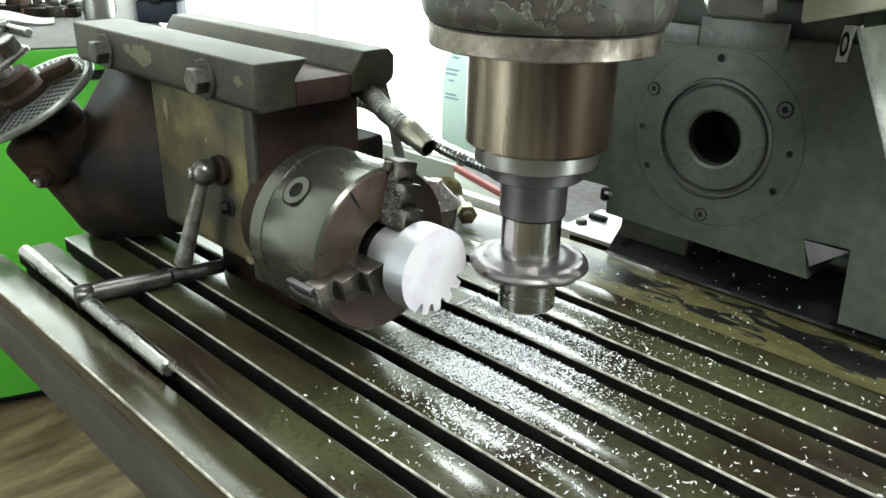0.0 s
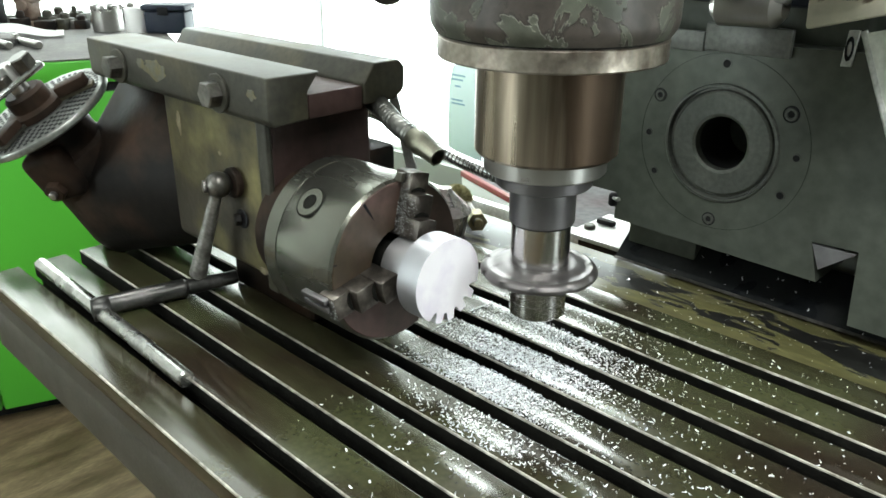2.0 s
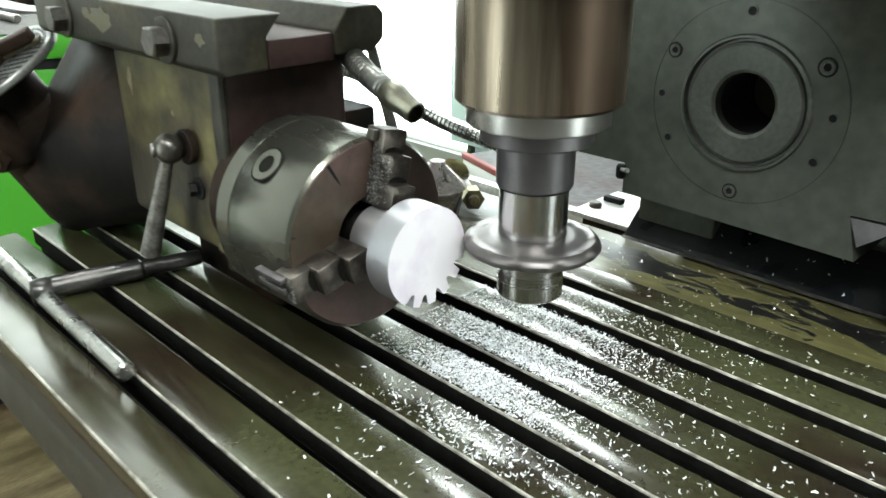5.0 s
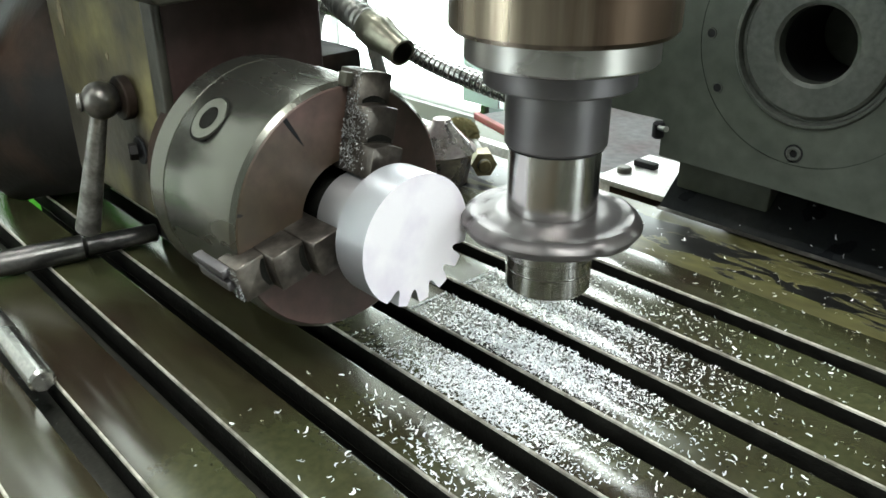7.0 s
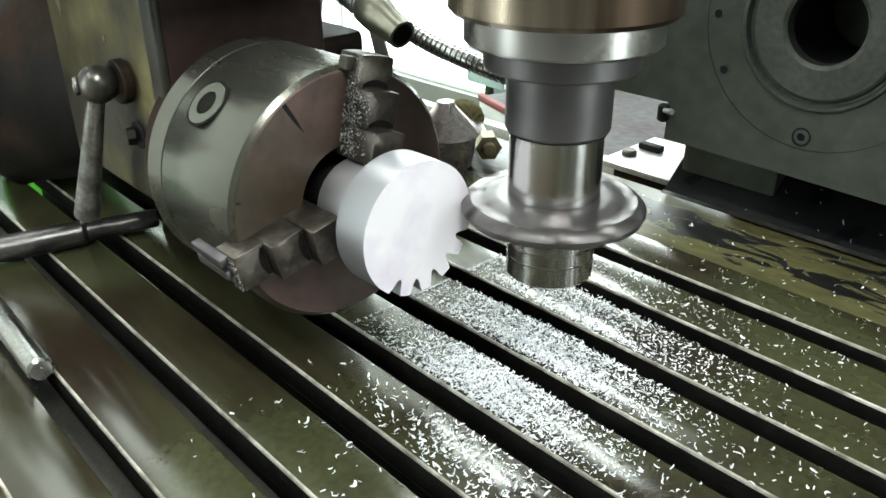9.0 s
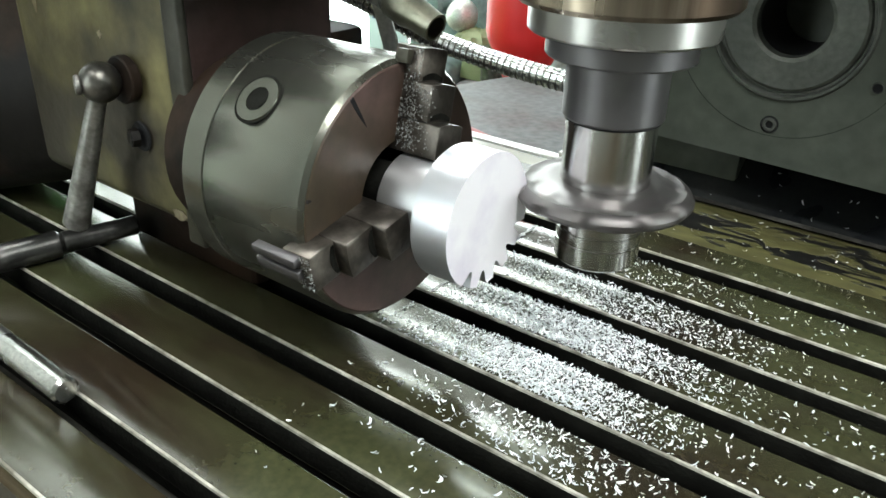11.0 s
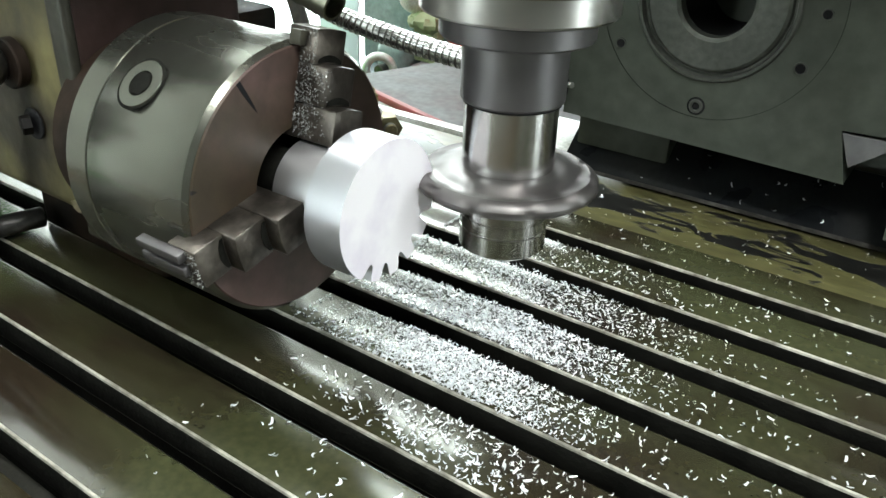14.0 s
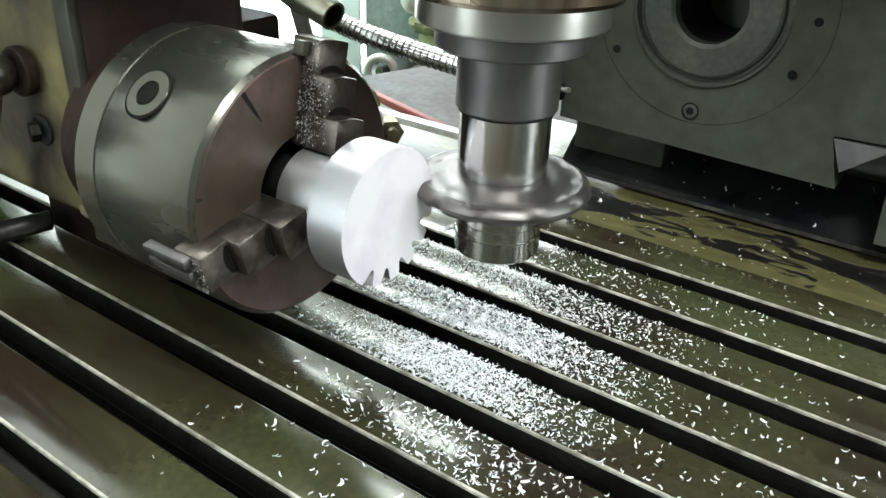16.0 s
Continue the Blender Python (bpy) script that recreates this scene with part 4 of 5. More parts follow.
def chuck_key():
    w = root("chuck_key", (0.24, 0.06, 0.0), "steel T-handle chuck key lying on the table", "chuck key", True)
    part("handle", rod((0.036, 0.062, 0.0085), (0.441, 0.0545, 0.0085), 0.0092, seg=32, w=0.002), KEY_BAR, w, "bright round handle bar")
    k = part("shank", rod((0.226, 0.064, 0.012), (0.250, 0.160, 0.013), 0.0118, seg=32, w=0.003), KEY, w, "dark steel shank")
    part("key_tip", rod((0.250, 0.160, 0.013), (0.266, 0.222, 0.0135), 0.0096, 0.0088, w=0.0015), KEY, k)
    part("head", lathe([(0, -0.004), (0.0135, -0.002), (0.0145, 0.004), (0.0145, 0.014), (0.0125, 0.018), (0, 0.018)], along((0.228, 0.052, 0.0115), (0.240, 0.10, 0.012)), 32), KEY, w)
    return w


chuck_key()


# ---- coolant hoses of the machine ----
def hoses():
    h = root("coolant_hose", (0.5, 0.32, 0.22), "dark ribbed metal coolant hose with a worn nozzle", "coolant hose")
    part("ribbed_hose", tube([(0.26, 0.40, 0.16), (0.30, 0.375, 0.215), (0.37, 0.345, 0.25), (0.445, 0.315, 0.252), (0.49, 0.302, 0.240), (0.525, 0.299, 0.229)], 0.0112, 16, ribs=0.0008), HOSE_DARK, h)
    nz = along((0.520, 0.2992, 0.2305), (0.558, 0.2975, 0.2165))
    part("nozzle", lathe([(0.0115, 0.0), (0.0128, 0.002), (0.0128, 0.016), (0.0112, 0.022), (0.0098, 0.042), (0.0080, 0.042), (0.0078, 0.01), (0, 0.01)], nz, 32), NOZZLE, h, "dull worn metal nozzle")
    g = root("flexible_conduit", (0.55, 0.41, 0.17), "shiny steel flexible conduit hanging behind the cutter", "flexible conduit")
    way = [(0.27, 0.42, 0.16), (0.33, 0.392, 0.212), (0.40, 0.388, 0.208), (0.47, 0.40, 0.183), (0.535, 0.405, 0.172), (0.59, 0.41, 0.166), (0.618, 0.413, 0.164), (0.642, 0.416, 0.165)]
    cd = part("conduit", tube(way, 0.0082, 24), CONDUIT, g)
    pts, left = [Vector(p) for p in way], 0.0
    for i in range(len(pts) - 1):
        p0, p1, p2, p3 = pts[max(i - 1, 0)], pts[i], pts[i + 1], pts[min(i + 2, len(pts) - 1)]
        last = p1
        for s in range(1, 121):
            t = s / 120
            p = 0.5 * ((2 * p1) + (p2 - p0) * t + (2 * p0 - 5 * p1 + 4 * p2 - p3) * t * t + (3 * p1 - p0 - 3 * p2 + p3) * t ** 3)
            left += (p - last).length
            if left > 0.0056:
                left = 0.0
                part("groove_ring", lathe([(0.0078, -0.0007), (0.0086, -0.0006), (0.0086, 0.0006), (0.0078, 0.0007)], along(p, p + (p - last)), 20), BOLT, cd)
            last = p


hoses()


# ---- on the table's back rim ----
def back_rim_things():
    n = root("tee_bolt", (0.345, 0.60, 0.0), "hexagon nut on a greasy bolt lying on the table rim", "bolt", True)
    part("nut", hexhead((0.355, 0.585, 0.016), (0.335, 0.600, 0.016), 0.0155), BRASSY, n)
    part("bolt_shank", rod((0.360, 0.581, 0.016), (0.285, 0.637, 0.014), 0.008, w=0.001), LEVER, n)
    part("bolt_end", rod((0.3555, 0.5845, 0.016), (0.362, 0.580, 0.016), 0.0075, w=0.001), BRASSY, n)
    c = root("steel_cup", (0.335, 0.535, 0.0), "shiny cone-shaped steel cup standing behind the chuck", "cup", True)
    part("cup_wall", lathe([(0.030, 0.0), (0.032, 0.012), (0.036, 0.035), (0.040, 0.038), (0.039, 0.041), (0.012, 0.068), (0.010, 0.074), (0, 0.074)], Matrix.Translation((0.325, 0.545, 0.0)), 48), CUP, c)
    b = root("hand_brush", (0.26, 0.636, 0.0), "greenish brown bristle brush head", "brush", True)
    bm = bmesh.new()
    rnd = random.Random(5)
    for i in range(900):
        t, ph = rnd.uniform(0, 2 * math.pi), math.acos(rnd.uniform(-0.2, 1))
        dr = Vector((1.3 * math.sin(ph) * math.cos(t), 0.9 * math.sin(ph) * math.sin(t), math.cos(ph)))
        p = Vector((0.262, 0.638, 0.022))
        rod(p + dr * 0.014, p + dr * rnd.uniform(0.0195, 0.0225), 0.0009, 0.0006, 4, bm=bm)
    part("bristles", bm, BRISTLE, b)
    part("brush_core", lathe([(0, 0.0), (0.016, 0.0), (0.021, 0.012), (0.018, 0.028), (0, 0.036)], Matrix.Translation((0.262, 0.638, 0.0)), 24), BRISTLE, b)
    s = root("clamp_plate", (0.50, 0.69, 0.0), "small bright steel plate with a screw", "plate")
    part("plate", box(0.452, 0.550, 0.685, 0.800, -0.007, 0.0, 0.001), PLATE_WHITE, s)
    part("spacer", box(0.47, 0.55, 0.69, 0.79, -0.06, -0.0075, 0.001), CAST_DARK, s)
    part("screw", lathe([(0, 0.007), (0.007, 0.007), (0.009, 0.005), (0.009, 0.0)], Matrix.Translation((0.468, 0.722, 0)), 20), BOLT, s)
    part("wing", box(0.462, 0.492, 0.748, 0.760, 0.0, 0.008, 0.002), BLACK, s)



back_rim_things()


# ---- parts of the machine above the column's face ----
def upper_machine():
    o = root("machine_overarm", (0.8, 0.9, 0.36), "dark overarm and worn grey castings of the milling machine", "overarm")
    part("ram", box(0.58, 0.81, 0.555, 1.25, 0.362, 0.80, 0.008), NAVY, o)
    part("rear_column", box(0.62, 1.6, 0.74, 1.35, 0.601, 1.05, 0.01), COLUMN, o)
    part("clamp_cylinder", rod((0.716, 0.54, 0.361), (0.790, 0.54, 0.363), 0.0195, seg=40, w=0.009), STEEL, o, "rounded steel clamp")
    part("clamp_boss", rod((0.742, 0.512, 0.370), (0.736, 0.512, 0.46), 0.0185, seg=40, w=0.008), STEEL, o)
    part("clamp_end", rod((0.776, 0.54, 0.364), (0.780, 0.54, 0.400), 0.0165, seg=40, w=0.006), STEEL, o)
    part("casting", prism([(0.812, 0.345), (0.96, 0.385), (1.2, 0.42), (1.2, 0.6), (0.80, 0.6)], -0.60, -0.535, XZ, 0.004), BEIGE, o, "beige painted casting with chipped edge")
    t = part("index_tag", prism([(0.821, 0.302), (0.8315, 0.3025), (0.834, 0.339), (0.8235, 0.3385)], -0.6285, -0.624, XZ, 0.0005), PLATE_WHITE, o, "small bright index tag")
    part("tag_ring", lathe([(0.004, 0.0), (0.0065, 0.0), (0.0065, 0.002), (0.004, 0.002)], Matrix.Translation((0.8275, 0.6235, 0.3205)) @ pose(0, 0, 0, 90, 0, 0) @ Matrix.Diagonal((0.62, 1.9, 1, 1)), 24, closed=True), BLACK, t)
    g = root("side_guard", (0.9, 0.58, -0.002), "pale green painted sheet guard with a worn edge", "guard")
    part("guard_sheet", prism([(0.848, 0.340), (0.90, 0.222), (1.30, 0.10), (1.30, 0.40), (0.87, 0.346)], -0.600, -0.596, XZ, 0.0008), GUARD, g)
    part("guard_rim", tube([(0.846, 0.598, 0.342), (0.872, 0.598, 0.282), (0.90, 0.598, 0.220)], 0.0035, 10), PLATE_WHITE, g)
    part("bracket", box(0.98, 1.02, 0.60, 0.629, 0.22, 0.26, 0.002), BOLT, g)
    w = root("work_lamp", (0.862, 0.50, 0.39), "grey work lamp with a glowing lens", "work lamp")
    ax = along((0.78, 0.62, 0.425), (0.862, 0.492, 0.405))
    part("lamp_shell", lathe([(0.012, 0.0), (0.02, 0.02), (0.027, 0.10), (0.028, 0.152), (0.0255, 0.152), (0.026, 0.10), (0.0, 0.02)], ax, 40), LEVER, w)
    part("lens", lathe([(0, 0.148), (0.0255, 0.148)], ax, 40), LENS, w, "glowing white lens", 0)
    k = root("feed_handle", (0.545, 0.27, 0.37), "dark rounded feed handle on the milling head", "handle")
    part("handle_arm", rod((0.56, 0.30, 0.40), (0.528, 0.262, 0.385), 0.012, w=0.003), BOLT, k)
    part("handle_ball", ball((0.527, 0.262, 0.385), 0.02), BOLT, k)


upper_machine()


# ---- behind the table ----
def behind():
    r = root("guide_rail", (0.0, 0.93, FZ), "polished steel guide bar behind the table", "rail")
    part("bar", box(-0.9, 0.58, 0.918, 0.940, -0.128, -0.104, 0.001), PLATE_WHITE, r)
    part("bar_support", box(-0.9, 0.58, 0.920, 0.96, FZ, -0.1285, 0.001), BLACK, r)
    t = root("work_bench", (-0.315, 1.277, FZ), "grey workbench with a red edged steel top", "workbench")
    bt = Matrix.Translation((-0.315, 1.277, 0)) @ Matrix.Rotation(radians(-18), 4, "Z")
    part("bench_top", box(-0.02, 0.95, 0.016, 0.42, -0.225, -0.204, 0.003, m=bt), TRAY, t)
    part("red_edge", box(-0.025, 0.95, 0.0, 0.0155, -0.216, -0.200, 0.002, m=bt), RED_DULL, t)
    part("bench_lip", box(-0.02, 0.95, 0.002, 0.0155, -0.262, -0.2165, 0.002, m=bt), WHITE, t)
    part("bench_front", box(-0.01, 0.94, 0.02, 0.04, FZ, -0.2255, m=bt), BENCH_BLUE, t)
    part("bench_side", box(-0.01, 0.01, 0.041, 0.40, FZ, -0.2255, m=bt), BENCH_BLUE, t)
    l = root("bench_lathe", (-0.45, 2.0, FZ), "teal grey bench lathe with pale handwheel", "lathe")
    part("bed", box(-0.93, 0.1, 1.95, 2.2, FZ, -0.42, 0.01), BENCH_BLUE, l)
    part("back_case", box(-0.93, 0.1, 2.06, 2.2, -0.42, 0.0, 0.02, 3), TEAL, l)
    part("headstock", box(-0.74, -0.62, 1.90, 2.059, -0.42, -0.29, 0.025, 4), TEAL, l)
    part("headstock_cap", ball((-0.63, 1.97, -0.145), 0.052), PLATE_WHITE, l)
    part("gear_knob", rod((-0.72, 2.0, -0.12), (-0.72, 1.93, -0.12), 0.035, w=0.01), TEAL, l)
    part("carriage", box(-0.60, -0.42, 1.90, 2.059, -0.42, -0.34, 0.015, 3), TRAY, l)
    part("tool_post", rod((-0.50, 1.96, -0.34), (-0.50, 1.96, -0.27), 0.035, w=0.012), BOLT, l)
    part("tailstock", box(-0.40, -0.25, 1.92, 2.059, -0.42, -0.24, 0.02, 3), PLATE_WHITE, l)
    hw = part("handwheel", lathe([(0.045 + 0.014 * math.cos(2 * math.pi * i / 10), 0.014 * math.sin(2 * math.pi * i / 10)) for i in range(10)], Matrix.Translation((-0.677, 1.85, -0.364)) @ pose(0, 0, 0, 90, 0, 25), 40, closed=True), PLATE_WHITE, l)
    part("wheel_hub", rod((-0.677, 1.90, -0.364), (-0.677, 1.84, -0.364), 0.018, w=0.003), BOLT, hw)
    rg = root("cleaning_rag", (-0.57, 1.95, -0.34), "crumpled olive cleaning rag on the lathe", "rag")
    bm = ball((-0.57, 1.97, -0.215), 0.06)
    rnd = random.Random(4)
    for v in bm.verts:
        d = v.co - Vector((-0.57, 1.97, -0.215))
        v.co = Vector((-0.57, 1.97, -0.215)) + Vector((d.x * 1.15, d.y, d.z * 0.62)) * rnd.uniform(0.82, 1.15)
    part("rag", bm, OLIVE, rg)
    part("rag_tail", prism([(-0.62, -0.34), (-0.52, -0.34), (-0.53, -0.22), (-0.60, -0.20)], -1.99, -1.95, XZ, 0.006), OLIVE, rg)
    b = root("red_canister", (-0.285, 1.80, FZ), "bright red round steel canister with a tapered foot", "canister")
    part("can", lathe([(0, -0.30), (0.035, -0.30), (0.055, -0.26), (0.108, -0.14), (0.112, -0.12), (0.112, 0.10), (0.10, 0.125), (0.03, 0.145), (0, 0.145)], Matrix.Translation((-0.285, 1.80, 0)), 48), RED, b)
    part("stand", rod((-0.285, 1.80, FZ), (-0.285, 1.80, -0.301), 0.035, w=0.004), BOLT, b)
    p = root("notice_board", (-0.63, 1.62, FZ), "pale blue rounded notice board with printed lines", "notice board")
    out = [(-0.705, -0.30), (-0.56, -0.30), (-0.56, 0.05), (-0.62, 0.055), (-0.66, 0.04), (-0.69, 0.0), (-0.705, -0.07)]
    part("board", prism(out, -1.62, -1.612, XZ, 0.001), BOARD, p)
    for z, x0, x1 in ((0.02, -0.66, -0.63), (-0.02, -0.69, -0.63), (-0.034, -0.69, -0.64), (-0.055, -0.675, -0.65), (-0.10, -0.69, -0.64), (-0.112, -0.69, -0.63)):
        part("printed_line", box(x0, x1, 1.6105, 1.6118, z - 0.003, z + 0.003), BLUE, p)
    part("board_post", box(-0.64, -0.62, 1.621, 1.64, FZ, 0.0, 0.002), BOLT, p)


behind()

# ---- green machine cabinet and the clutter on it ----
CN, CD = Vector((0.3587, 0.9335, 0)), Vector((-0.9335, 0.3587, 0))
CM = Matrix((( CN.x, CD.x, 0, -0.963), (CN.y, CD.y, 0, 0.363), (0, 0, 1, 0), (0, 0, 0, 1)))  # along its front, back, up
CTOP = 0.125


def cabinet():
    g = root("machine_cabinet", (-1.2, 0.4, FZ), "bright green enamelled steel machine cabinet", "machine cabinet")
    part("plinth", box(-0.35, 0.42, 0.06, 0.85, FZ, FZ + 0.055, m=CM), BLACK, g)
    xs = [-0.35, -0.165, 0.42]
    for a, b in zip(xs, xs[1:]):
        part("door_panel", box(a + 0.003, b - 0.003, 0.0, 0.02, FZ + 0.05, CTOP - 0.085, 0.004, m=CM), GREEN, g)
    part("cabinet_body", box(-0.35, 0.42, 0.021, 0.88, FZ + 0.05, CTOP - 0.065, 0.003, m=CM), GREEN, g)
    part("top_edge", box(-0.35, 0.42, -0.012, 0.02, CTOP - 0.06, CTOP - 0.004, 0.004, m=CM), GREEN, g)
    part("dark_gap", box(-0.35, 0.42, 0.004, 0.0205, CTOP - 0.084, CTOP - 0.0605, m=CM), BLACK, g)
    part("worktop", box(-0.35, 0.42, -0.010, 0.90, CTOP - 0.0035, CTOP, 0.001, m=CM), BENCH, g, "grey steel worktop")
    return g


cabinet()


def on_bench(name, x, y, label, category):
    return root(name, (x, y, CTOP), label, category)


def clutter():
    Z = CTOP
    b = on_bench("tool_box", -1.20, 0.92, "dark blue plastic tool box on the worktop", "box")
    tm = Matrix.Translation((-1.20, 0.92, Z)) @ Matrix.Rotation(radians(40), 4, "Z")
    part("box_body", box(-0.075, 0.075, -0.05, 0.05, 0.0, 0.078, 0.008, 3, m=tm), NAVY, b)
    part("lid", box(-0.082, 0.082, -0.056, 0.056, 0.080, 0.102, 0.007, 3, m=tm), NAVY, b)
    part("latch", box(-0.02, 0.02, -0.060, -0.056, 0.066, 0.094, 0.001, m=tm), BLACK, b)
    b.scale = (0.82, 0.82, 0.82)
    c = on_bench("turned_sleeve", -1.36, 0.80, "turned steel sleeve with crown-like teeth", "steel sleeve")
    cm = Matrix.Translation((-1.36, 0.80, Z))
    part("sleeve", lathe([(0.05, 0.0), (0.052, 0.002), (0.052, 0.075), (0.04, 0.075), (0.04, 0.0)], cm, 40, closed=True), STEEL, c)
    for k in range(6):
        part("tooth", box(0.038, 0.053, -0.012, 0.012, 0.0745, 0.094, 0.001, m=cm @ Matrix.Rotation(radians(60 * k + 15), 4, "Z")), STEEL, c)
    c.scale = (0.86, 0.86, 0.82)
    w = on_bench("white_cup", -1.27, 0.845, "white plastic cup on the worktop", "cup")
    part("cup", lathe([(0.0, 0.0), (0.032, 0.0), (0.036, 0.088), (0.033, 0.088), (0.03, 0.004), (0, 0.004)], Matrix.Translation((-1.27, 0.845, Z)), 32), WHITE, w)
    w.scale = (0.85, 0.85, 0.8)
    v = on_bench("small_vise", -1.58, 0.655, "small rusty brown machine vise", "vise")
    vm = Matrix.Translation((-1.58, 0.655, Z)) @ Matrix.Rotation(radians(35), 4, "Z")
    part("vise_base", box(-0.045, 0.045, -0.04, 0.04, 0.0, 0.03, 0.006, m=vm), RUST, v)
    part("vise_body", box(-0.035, 0.03, -0.035, 0.035, 0.0305, 0.105, 0.012, 3, m=vm), RUST, v)
    part("vise_head", box(-0.043, 0.042, -0.03, 0.03, 0.095, 0.135, 0.008, 3, m=vm), RUST, v)
    part("vise_boss", rod(vm @ Vector((0.0, -0.03, 0.085)), vm @ Vector((0.0, -0.045, 0.085)), 0.022, w=0.003), RUST, v)
    part("vise_tip", rod(vm @ Vector((0.035, 0, 0.125)), vm @ Vector((0.068, 0, 0.112)), 0.016, 0.008, w=0.002), RUST, v)
    v.scale = (0.8, 0.8, 0.8)
    p = on_bench("paper_sheet", -1.33, 0.63, "white sheet of paper lying on bolts", "paper")
    bm = bmesh.new()
    grid = [[bm.verts.new(CM @ Vector((-0.05 + 0.19 * i / 8, 0.40 + 0.13 * j / 4, Z + 0.014 + 0.008 * math.sin(i * 0.7) + 0.004 * j * (1 - i / 8)))) for j in range(5)] for i in range(9)]
    for i in range(8):
        for j in range(4):
            bm.faces.new((grid[i][j], grid[i + 1][j], grid[i + 1][j + 1], grid[i][j + 1]))
    bmesh.ops.solidify(bm, geom=bm.faces[:], thickness=0.001)
    part("sheet", bm, WHITE, p)
    for k, (x, y) in enumerate(((-0.02, 0.27), (0.05, 0.25))):
        q = CM @ Vector((x, y, Z + 0.012))
        s = root("loose_bolt", (q.x, q.y, Z), "short steel bolt lying on the worktop", "bolt", group="loose bolts")
        e = CM @ Vector((x + 0.03, y - 0.065, Z + 0.012))
        part("bolt_shank", rod(CM @ Vector((x - 0.025, y + 0.06, Z + 0.012)), e, 0.010, w=0.002), STEEL, s)
        part("bolt_head", hexhead(CM @ Vector((x - 0.025, y + 0.06, Z + 0.0145)), CM @ Vector((x - 0.032, y + 0.075, Z + 0.0145)), 0.0145), STEEL, s)
    m = on_bench("black_case", -1.63, 0.52, "black upright instrument case on the worktop", "case")
    mm = Matrix.Translation((-1.66, 0.50, Z)) @ Matrix.Rotation(radians(40), 4, "Z")
    part("case", box(-0.09, 0.11, -0.03, 0.03, 0.0, 0.098, 0.004, m=mm), BLACK, m)
    part("case_side", box(-0.14, -0.092, -0.05, 0.03, 0.0, 0.12, 0.004, m=mm), BLACK, m)
    k = on_bench("grey_tray", -1.25, 0.22, "long grey steel tray on the worktop", "tray")
    part("tray", box(-0.34, 0.02, 0.28, 0.42, Z, Z + 0.022, 0.004, m=CM), BENCH, k)
    rnd = random.Random(11)
    kinds = (("tool_holder", "short dark steel tool holder on the worktop", "tool holder", CAST_DARK), ("steel_block", "small grey steel block on the worktop", "steel block", RAIL), ("cutter_bit", "small greasy cutter on the worktop", "cutter", BOLT))
    for i in range(54):
        nm, lb, ct, mt = kinds[i % 3]
        x, y = -0.32 + 0.72 * rnd.random(), 0.56 + 0.30 * rnd.random()
        q = CM @ Vector((x, y, Z))
        lm = Matrix.Translation(q) @ Matrix.Rotation(rnd.uniform(0, 3), 4, "Z")
        sx, sy, h = rnd.uniform(0.012, 0.032), rnd.uniform(0.01, 0.02), rnd.uniform(0.012, 0.04)
        bm = box(-sx, sx, -sy, sy, 0, h, 0.003, m=lm)
        if i % 2:
            lathe([(0.0, h), (sy * 0.8, h), (sy * 0.8, h * 1.4), (sy * 0.5, h * 1.55), (0, h * 1.55)], lm, 16, bm)
        solid(nm, bm, mt, (q.x, q.y, Z), lb, ct, group="clutter on the worktop")


clutter()


# ---- swarf ----
def chips(name, rows, seed, label, on=True, z=0.0):
    """Curled flakes; rows: y0, y1, x0, x1, count, biggest, height, leaning of the crowd towards x0 (0: a heap at x0, x1 wide)."""
    rnd = random.Random(seed)
    verts, faces = [], []
    for y0, y1, x0, x1, count, size, high, lean in rows:
        for i in range(count):
            x = x0 + (x1 - x0) * rnd.betavariate(1.4, lean) if lean else max(rnd.gauss(x0, x1), 0.53)
            y = rnd.uniform(y0 + 0.001, y1 - 0.001)
            pile = high * rnd.random() * (max(0.0, 1 - abs(x - x0) / (2 * x1)) if lean == 0 else 0.3)
            ln = size * (0.35 + 0.65 * rnd.random() ** 1.5)
            wd = ln * rnd.uniform(0.14, 0.38)
            curl = rnd.uniform(0.6, 2.9) * rnd.choice((-1, 1))
            m = Matrix.Translation((x, y, 0.0006 + pile)) @ Euler((rnd.gauss(0, 0.45), rnd.gauss(0, 0.4), rnd.uniform(0, 6.28))).to_matrix().to_4x4()
            flat = rnd.random() < 0.5
            base, n = len(verts), 4
            for k in range(n + 1):
                a = curl * (k / n - 0.5)
                r = ln / abs(curl)
                px, pc = r * math.sin(a), r * (1 - math.cos(a))
                for s in (-0.5, 0.5):
                    taper = wd * s * (1 - 0.6 * abs(k / n - 0.5))
                    p = Vector((px, pc + taper, 0.15 * wd * (k % 2))) if flat else Vector((px, taper, pc))
                    q = m @ p
                    verts.append((q.x, q.y, max(q.z, 0.0003)))
            for k in range(n):
                a = base + 2 * k
                faces.append((a, a + 1, a + 3, a + 2))
    me = bpy.data.meshes.new(name)
    me.from_pydata(verts, [], faces)
    me.materials.append(CHIP)
    ob = tagged(new(name, me), label, "metal chips", "", "stuff")
    ob.location = (0, 0, TZ + z)
    BASE[ob.name] = Vector((0, 0, z))
    if on:
        ON_TABLE.append(ob)
    return ob


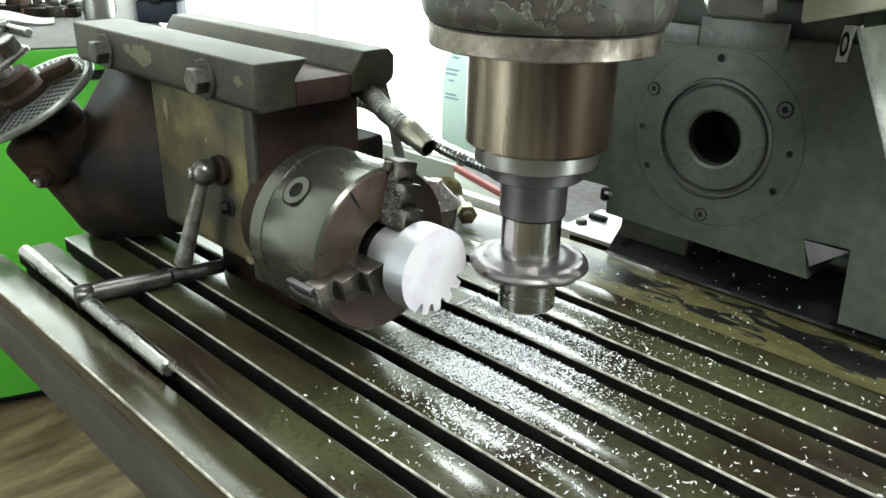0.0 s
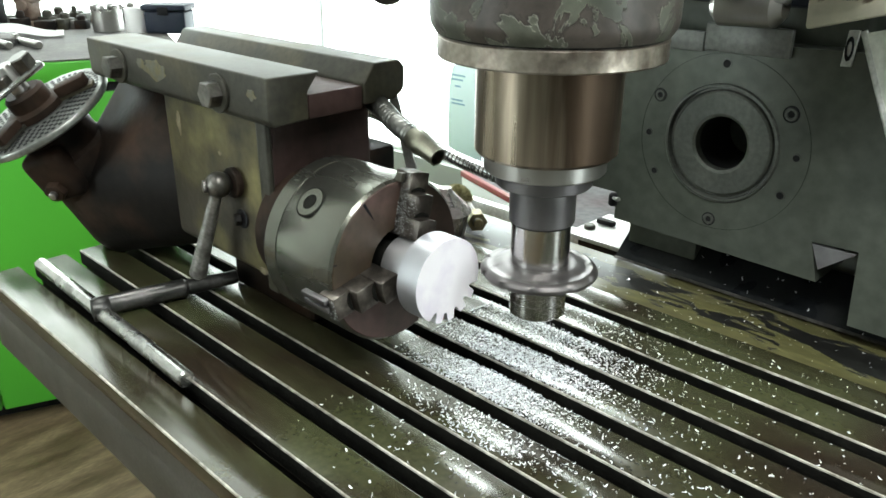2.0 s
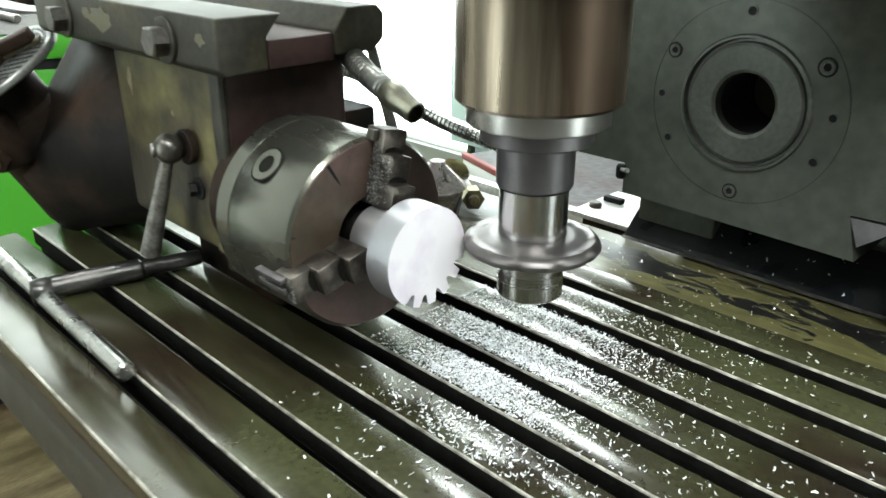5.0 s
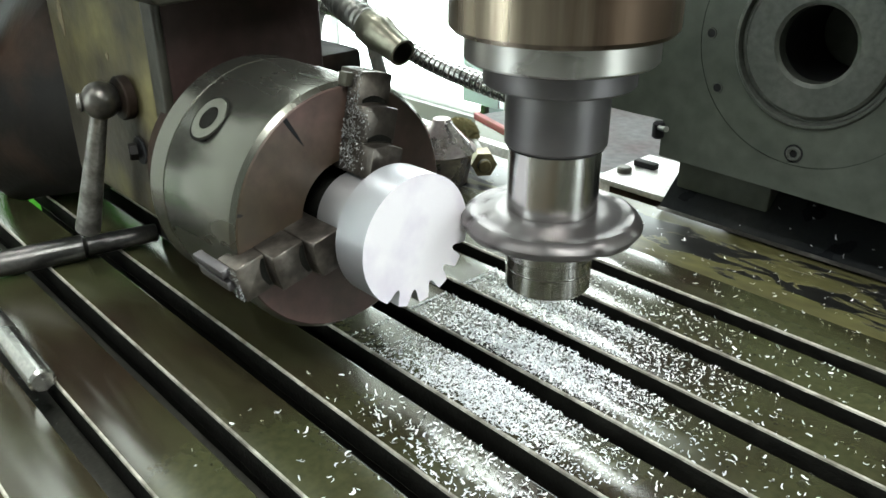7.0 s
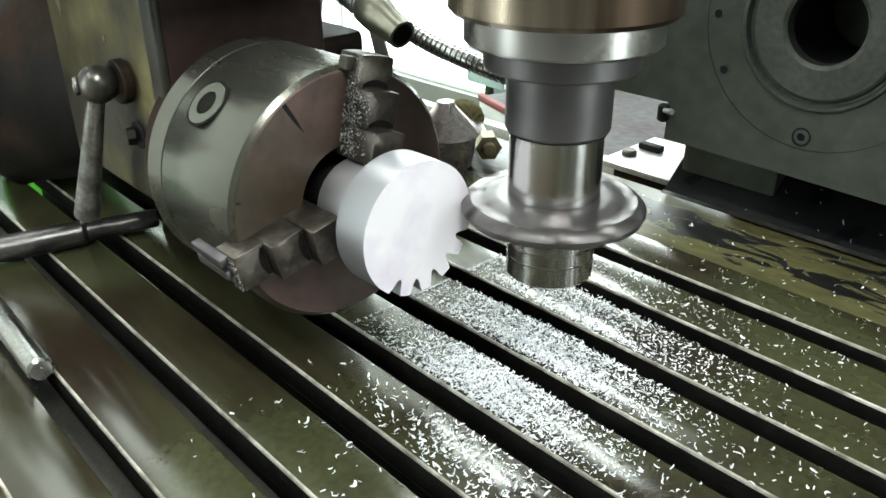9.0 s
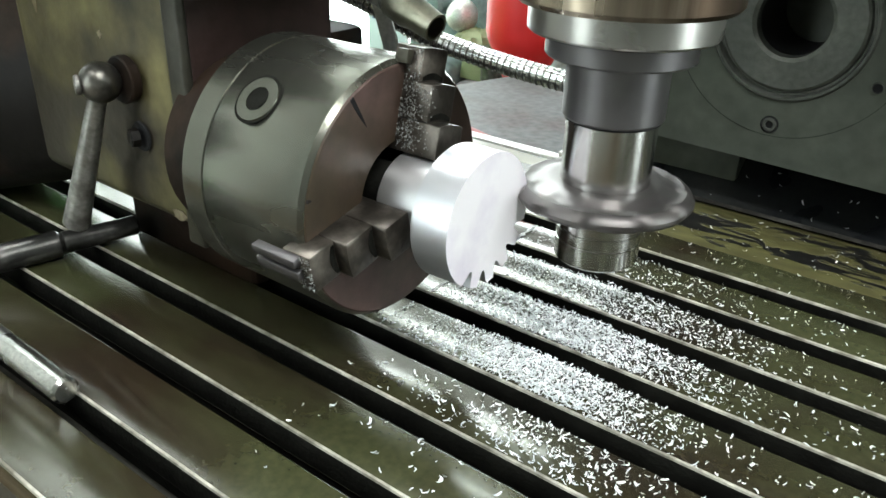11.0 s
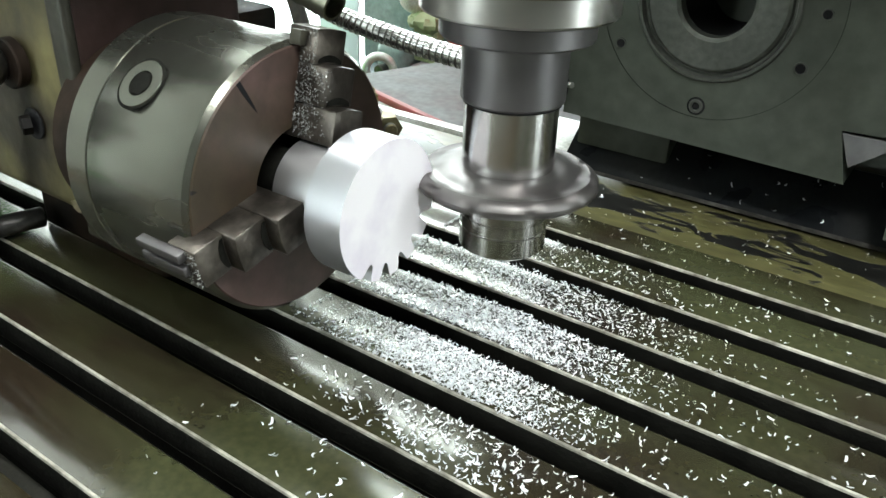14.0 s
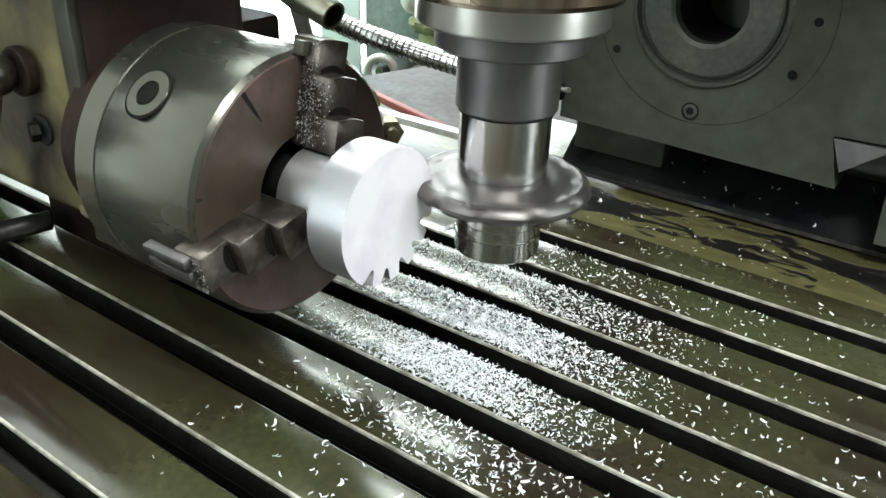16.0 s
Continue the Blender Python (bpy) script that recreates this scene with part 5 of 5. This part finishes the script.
chips("metal_chips", (
    (0.064, 0.108, 0.50, 1.15, 22, 0.0062, 0.0, 1.3),
    (0.127, 0.1705, 0.54, 1.15, 110, 0.0072, 0.0, 1.7),
    (0.190, 0.2325, 0.70, 0.050, 480, 0.0056, 0.001, 0),
    (0.190, 0.2325, 0.58, 1.15, 170, 0.0066, 0.0, 1.8),
    (0.252, 0.2955, 0.655, 0.048, 4200, 0.0046, 0.004, 0),
    (0.252, 0.2955, 0.58, 1.15, 190, 0.0062, 0.001, 1.7),
    (0.315, 0.3585, 0.645, 0.058, 4300, 0.0046, 0.005, 0),
    (0.315, 0.3585, 0.58, 1.15, 120, 0.0060, 0.001, 1.7),
    (0.378, 0.4215, 0.635, 0.068, 2300, 0.0045, 0.004, 0),
    (0.378, 0.4215, 0.55, 1.15, 110, 0.0058, 0.001, 1.7),
    (0.441, 0.4845, 0.620, 0.090, 480, 0.0046, 0.002, 0),
    (0.441, 0.4845, 0.50, 1.15, 85, 0.0056, 0.001, 1.5),
    (0.504, 0.547, 0.40, 1.15, 140, 0.0054, 0.001, 1.5),
    (0.552, 0.640, 0.30, 1.10, 170, 0.0056, 0.001, 1.3),
), 3, "bright curled aluminium chips strewn over the table")


chips("slot_chips", [(PITCH * k - SLOTW + 0.002, PITCH * k - 0.002, 0.30, 1.15, 90, 0.006, 0.0, 1.2) for k in range(1, NSLOT + 1)], 13, "aluminium chips fallen into the table slots", True, -0.0398)
sheet_chips = chips("sheet_chips", ((0.002, 0.068, 0.56, 1.0, 34, 0.006, 0.0, 1.3),), 6, "few aluminium chips on the black sheet", False)
sheet_chips.matrix_world = pose(0, 0.6515, TZ + 0.0016, 42.8)


def stuck_chips():
    """Flakes that cling to the side of the upper jaw and the rim of the lower one."""
    rnd = random.Random(8)
    bm = bmesh.new()
    q = CHM
    for k, n in ((0, 620), (1, 160)):
        m = q @ Matrix.Rotation(radians(JAWS[k] - 90), 4, "X")
        for i in range(n):
            s = rnd.uniform(0.0003, 0.0009)
            if k == 0:
                p = Vector((rnd.uniform(0.5575, 0.569) + rnd.random() * 0.014 * (i % 2), -0.0136 - 0.0006 * rnd.random(), rnd.uniform(0.033, 0.077 if i % 2 else 0.1)))
            else:
                p = Vector((rnd.uniform(0.558, 0.569), rnd.uniform(-0.013, 0.013), 0.1008))
            t = m @ Matrix.Translation(p) @ Euler((rnd.random() * 6, rnd.random() * 6, rnd.random() * 6)).to_matrix().to_4x4()
            vs = [bm.verts.new(t @ Vector(v)) for v in ((-s, -s * 0.4, 0), (s, -s * 0.3, 0.0004), (s * 0.8, s * 0.5, 0), (-s * 0.7, s * 0.4, 0.0006))]
            bm.faces.new(vs)
    solid("clinging_chips", bm, DUST, (0.56, YC, ZC), "fine aluminium chips clinging to the chuck jaws", "metal chips", "stuff", "", True, 0)


stuck_chips()


def bent_strip():
    """A bright bent sheet strip behind the chuck."""
    g = root("sheet_strip", (0.45, 0.335, 0.18), "bright bent steel strip behind the chuck", "strip", True)
    part("strip", prism([(0.425, 0.262), (0.440, 0.262), (0.478, 0.165), (0.462, 0.160)], -0.347, -0.3455, XZ), PLATE_WHITE, g)


bent_strip()


# ---- what moves ----
def motions():
    for ob in ON_TABLE:
        x, y, z = ob.location
        walk(ob, [(t, pose(x + FEED * t, y, z)) for t in range(0, 17)])
    x, y, z = SPINDLE.location
    walk(SPINDLE, [(k * 0.1, pose(x, y, z, 0, 0, -70.0 * k)) for k in range(0, 161)])


motions()
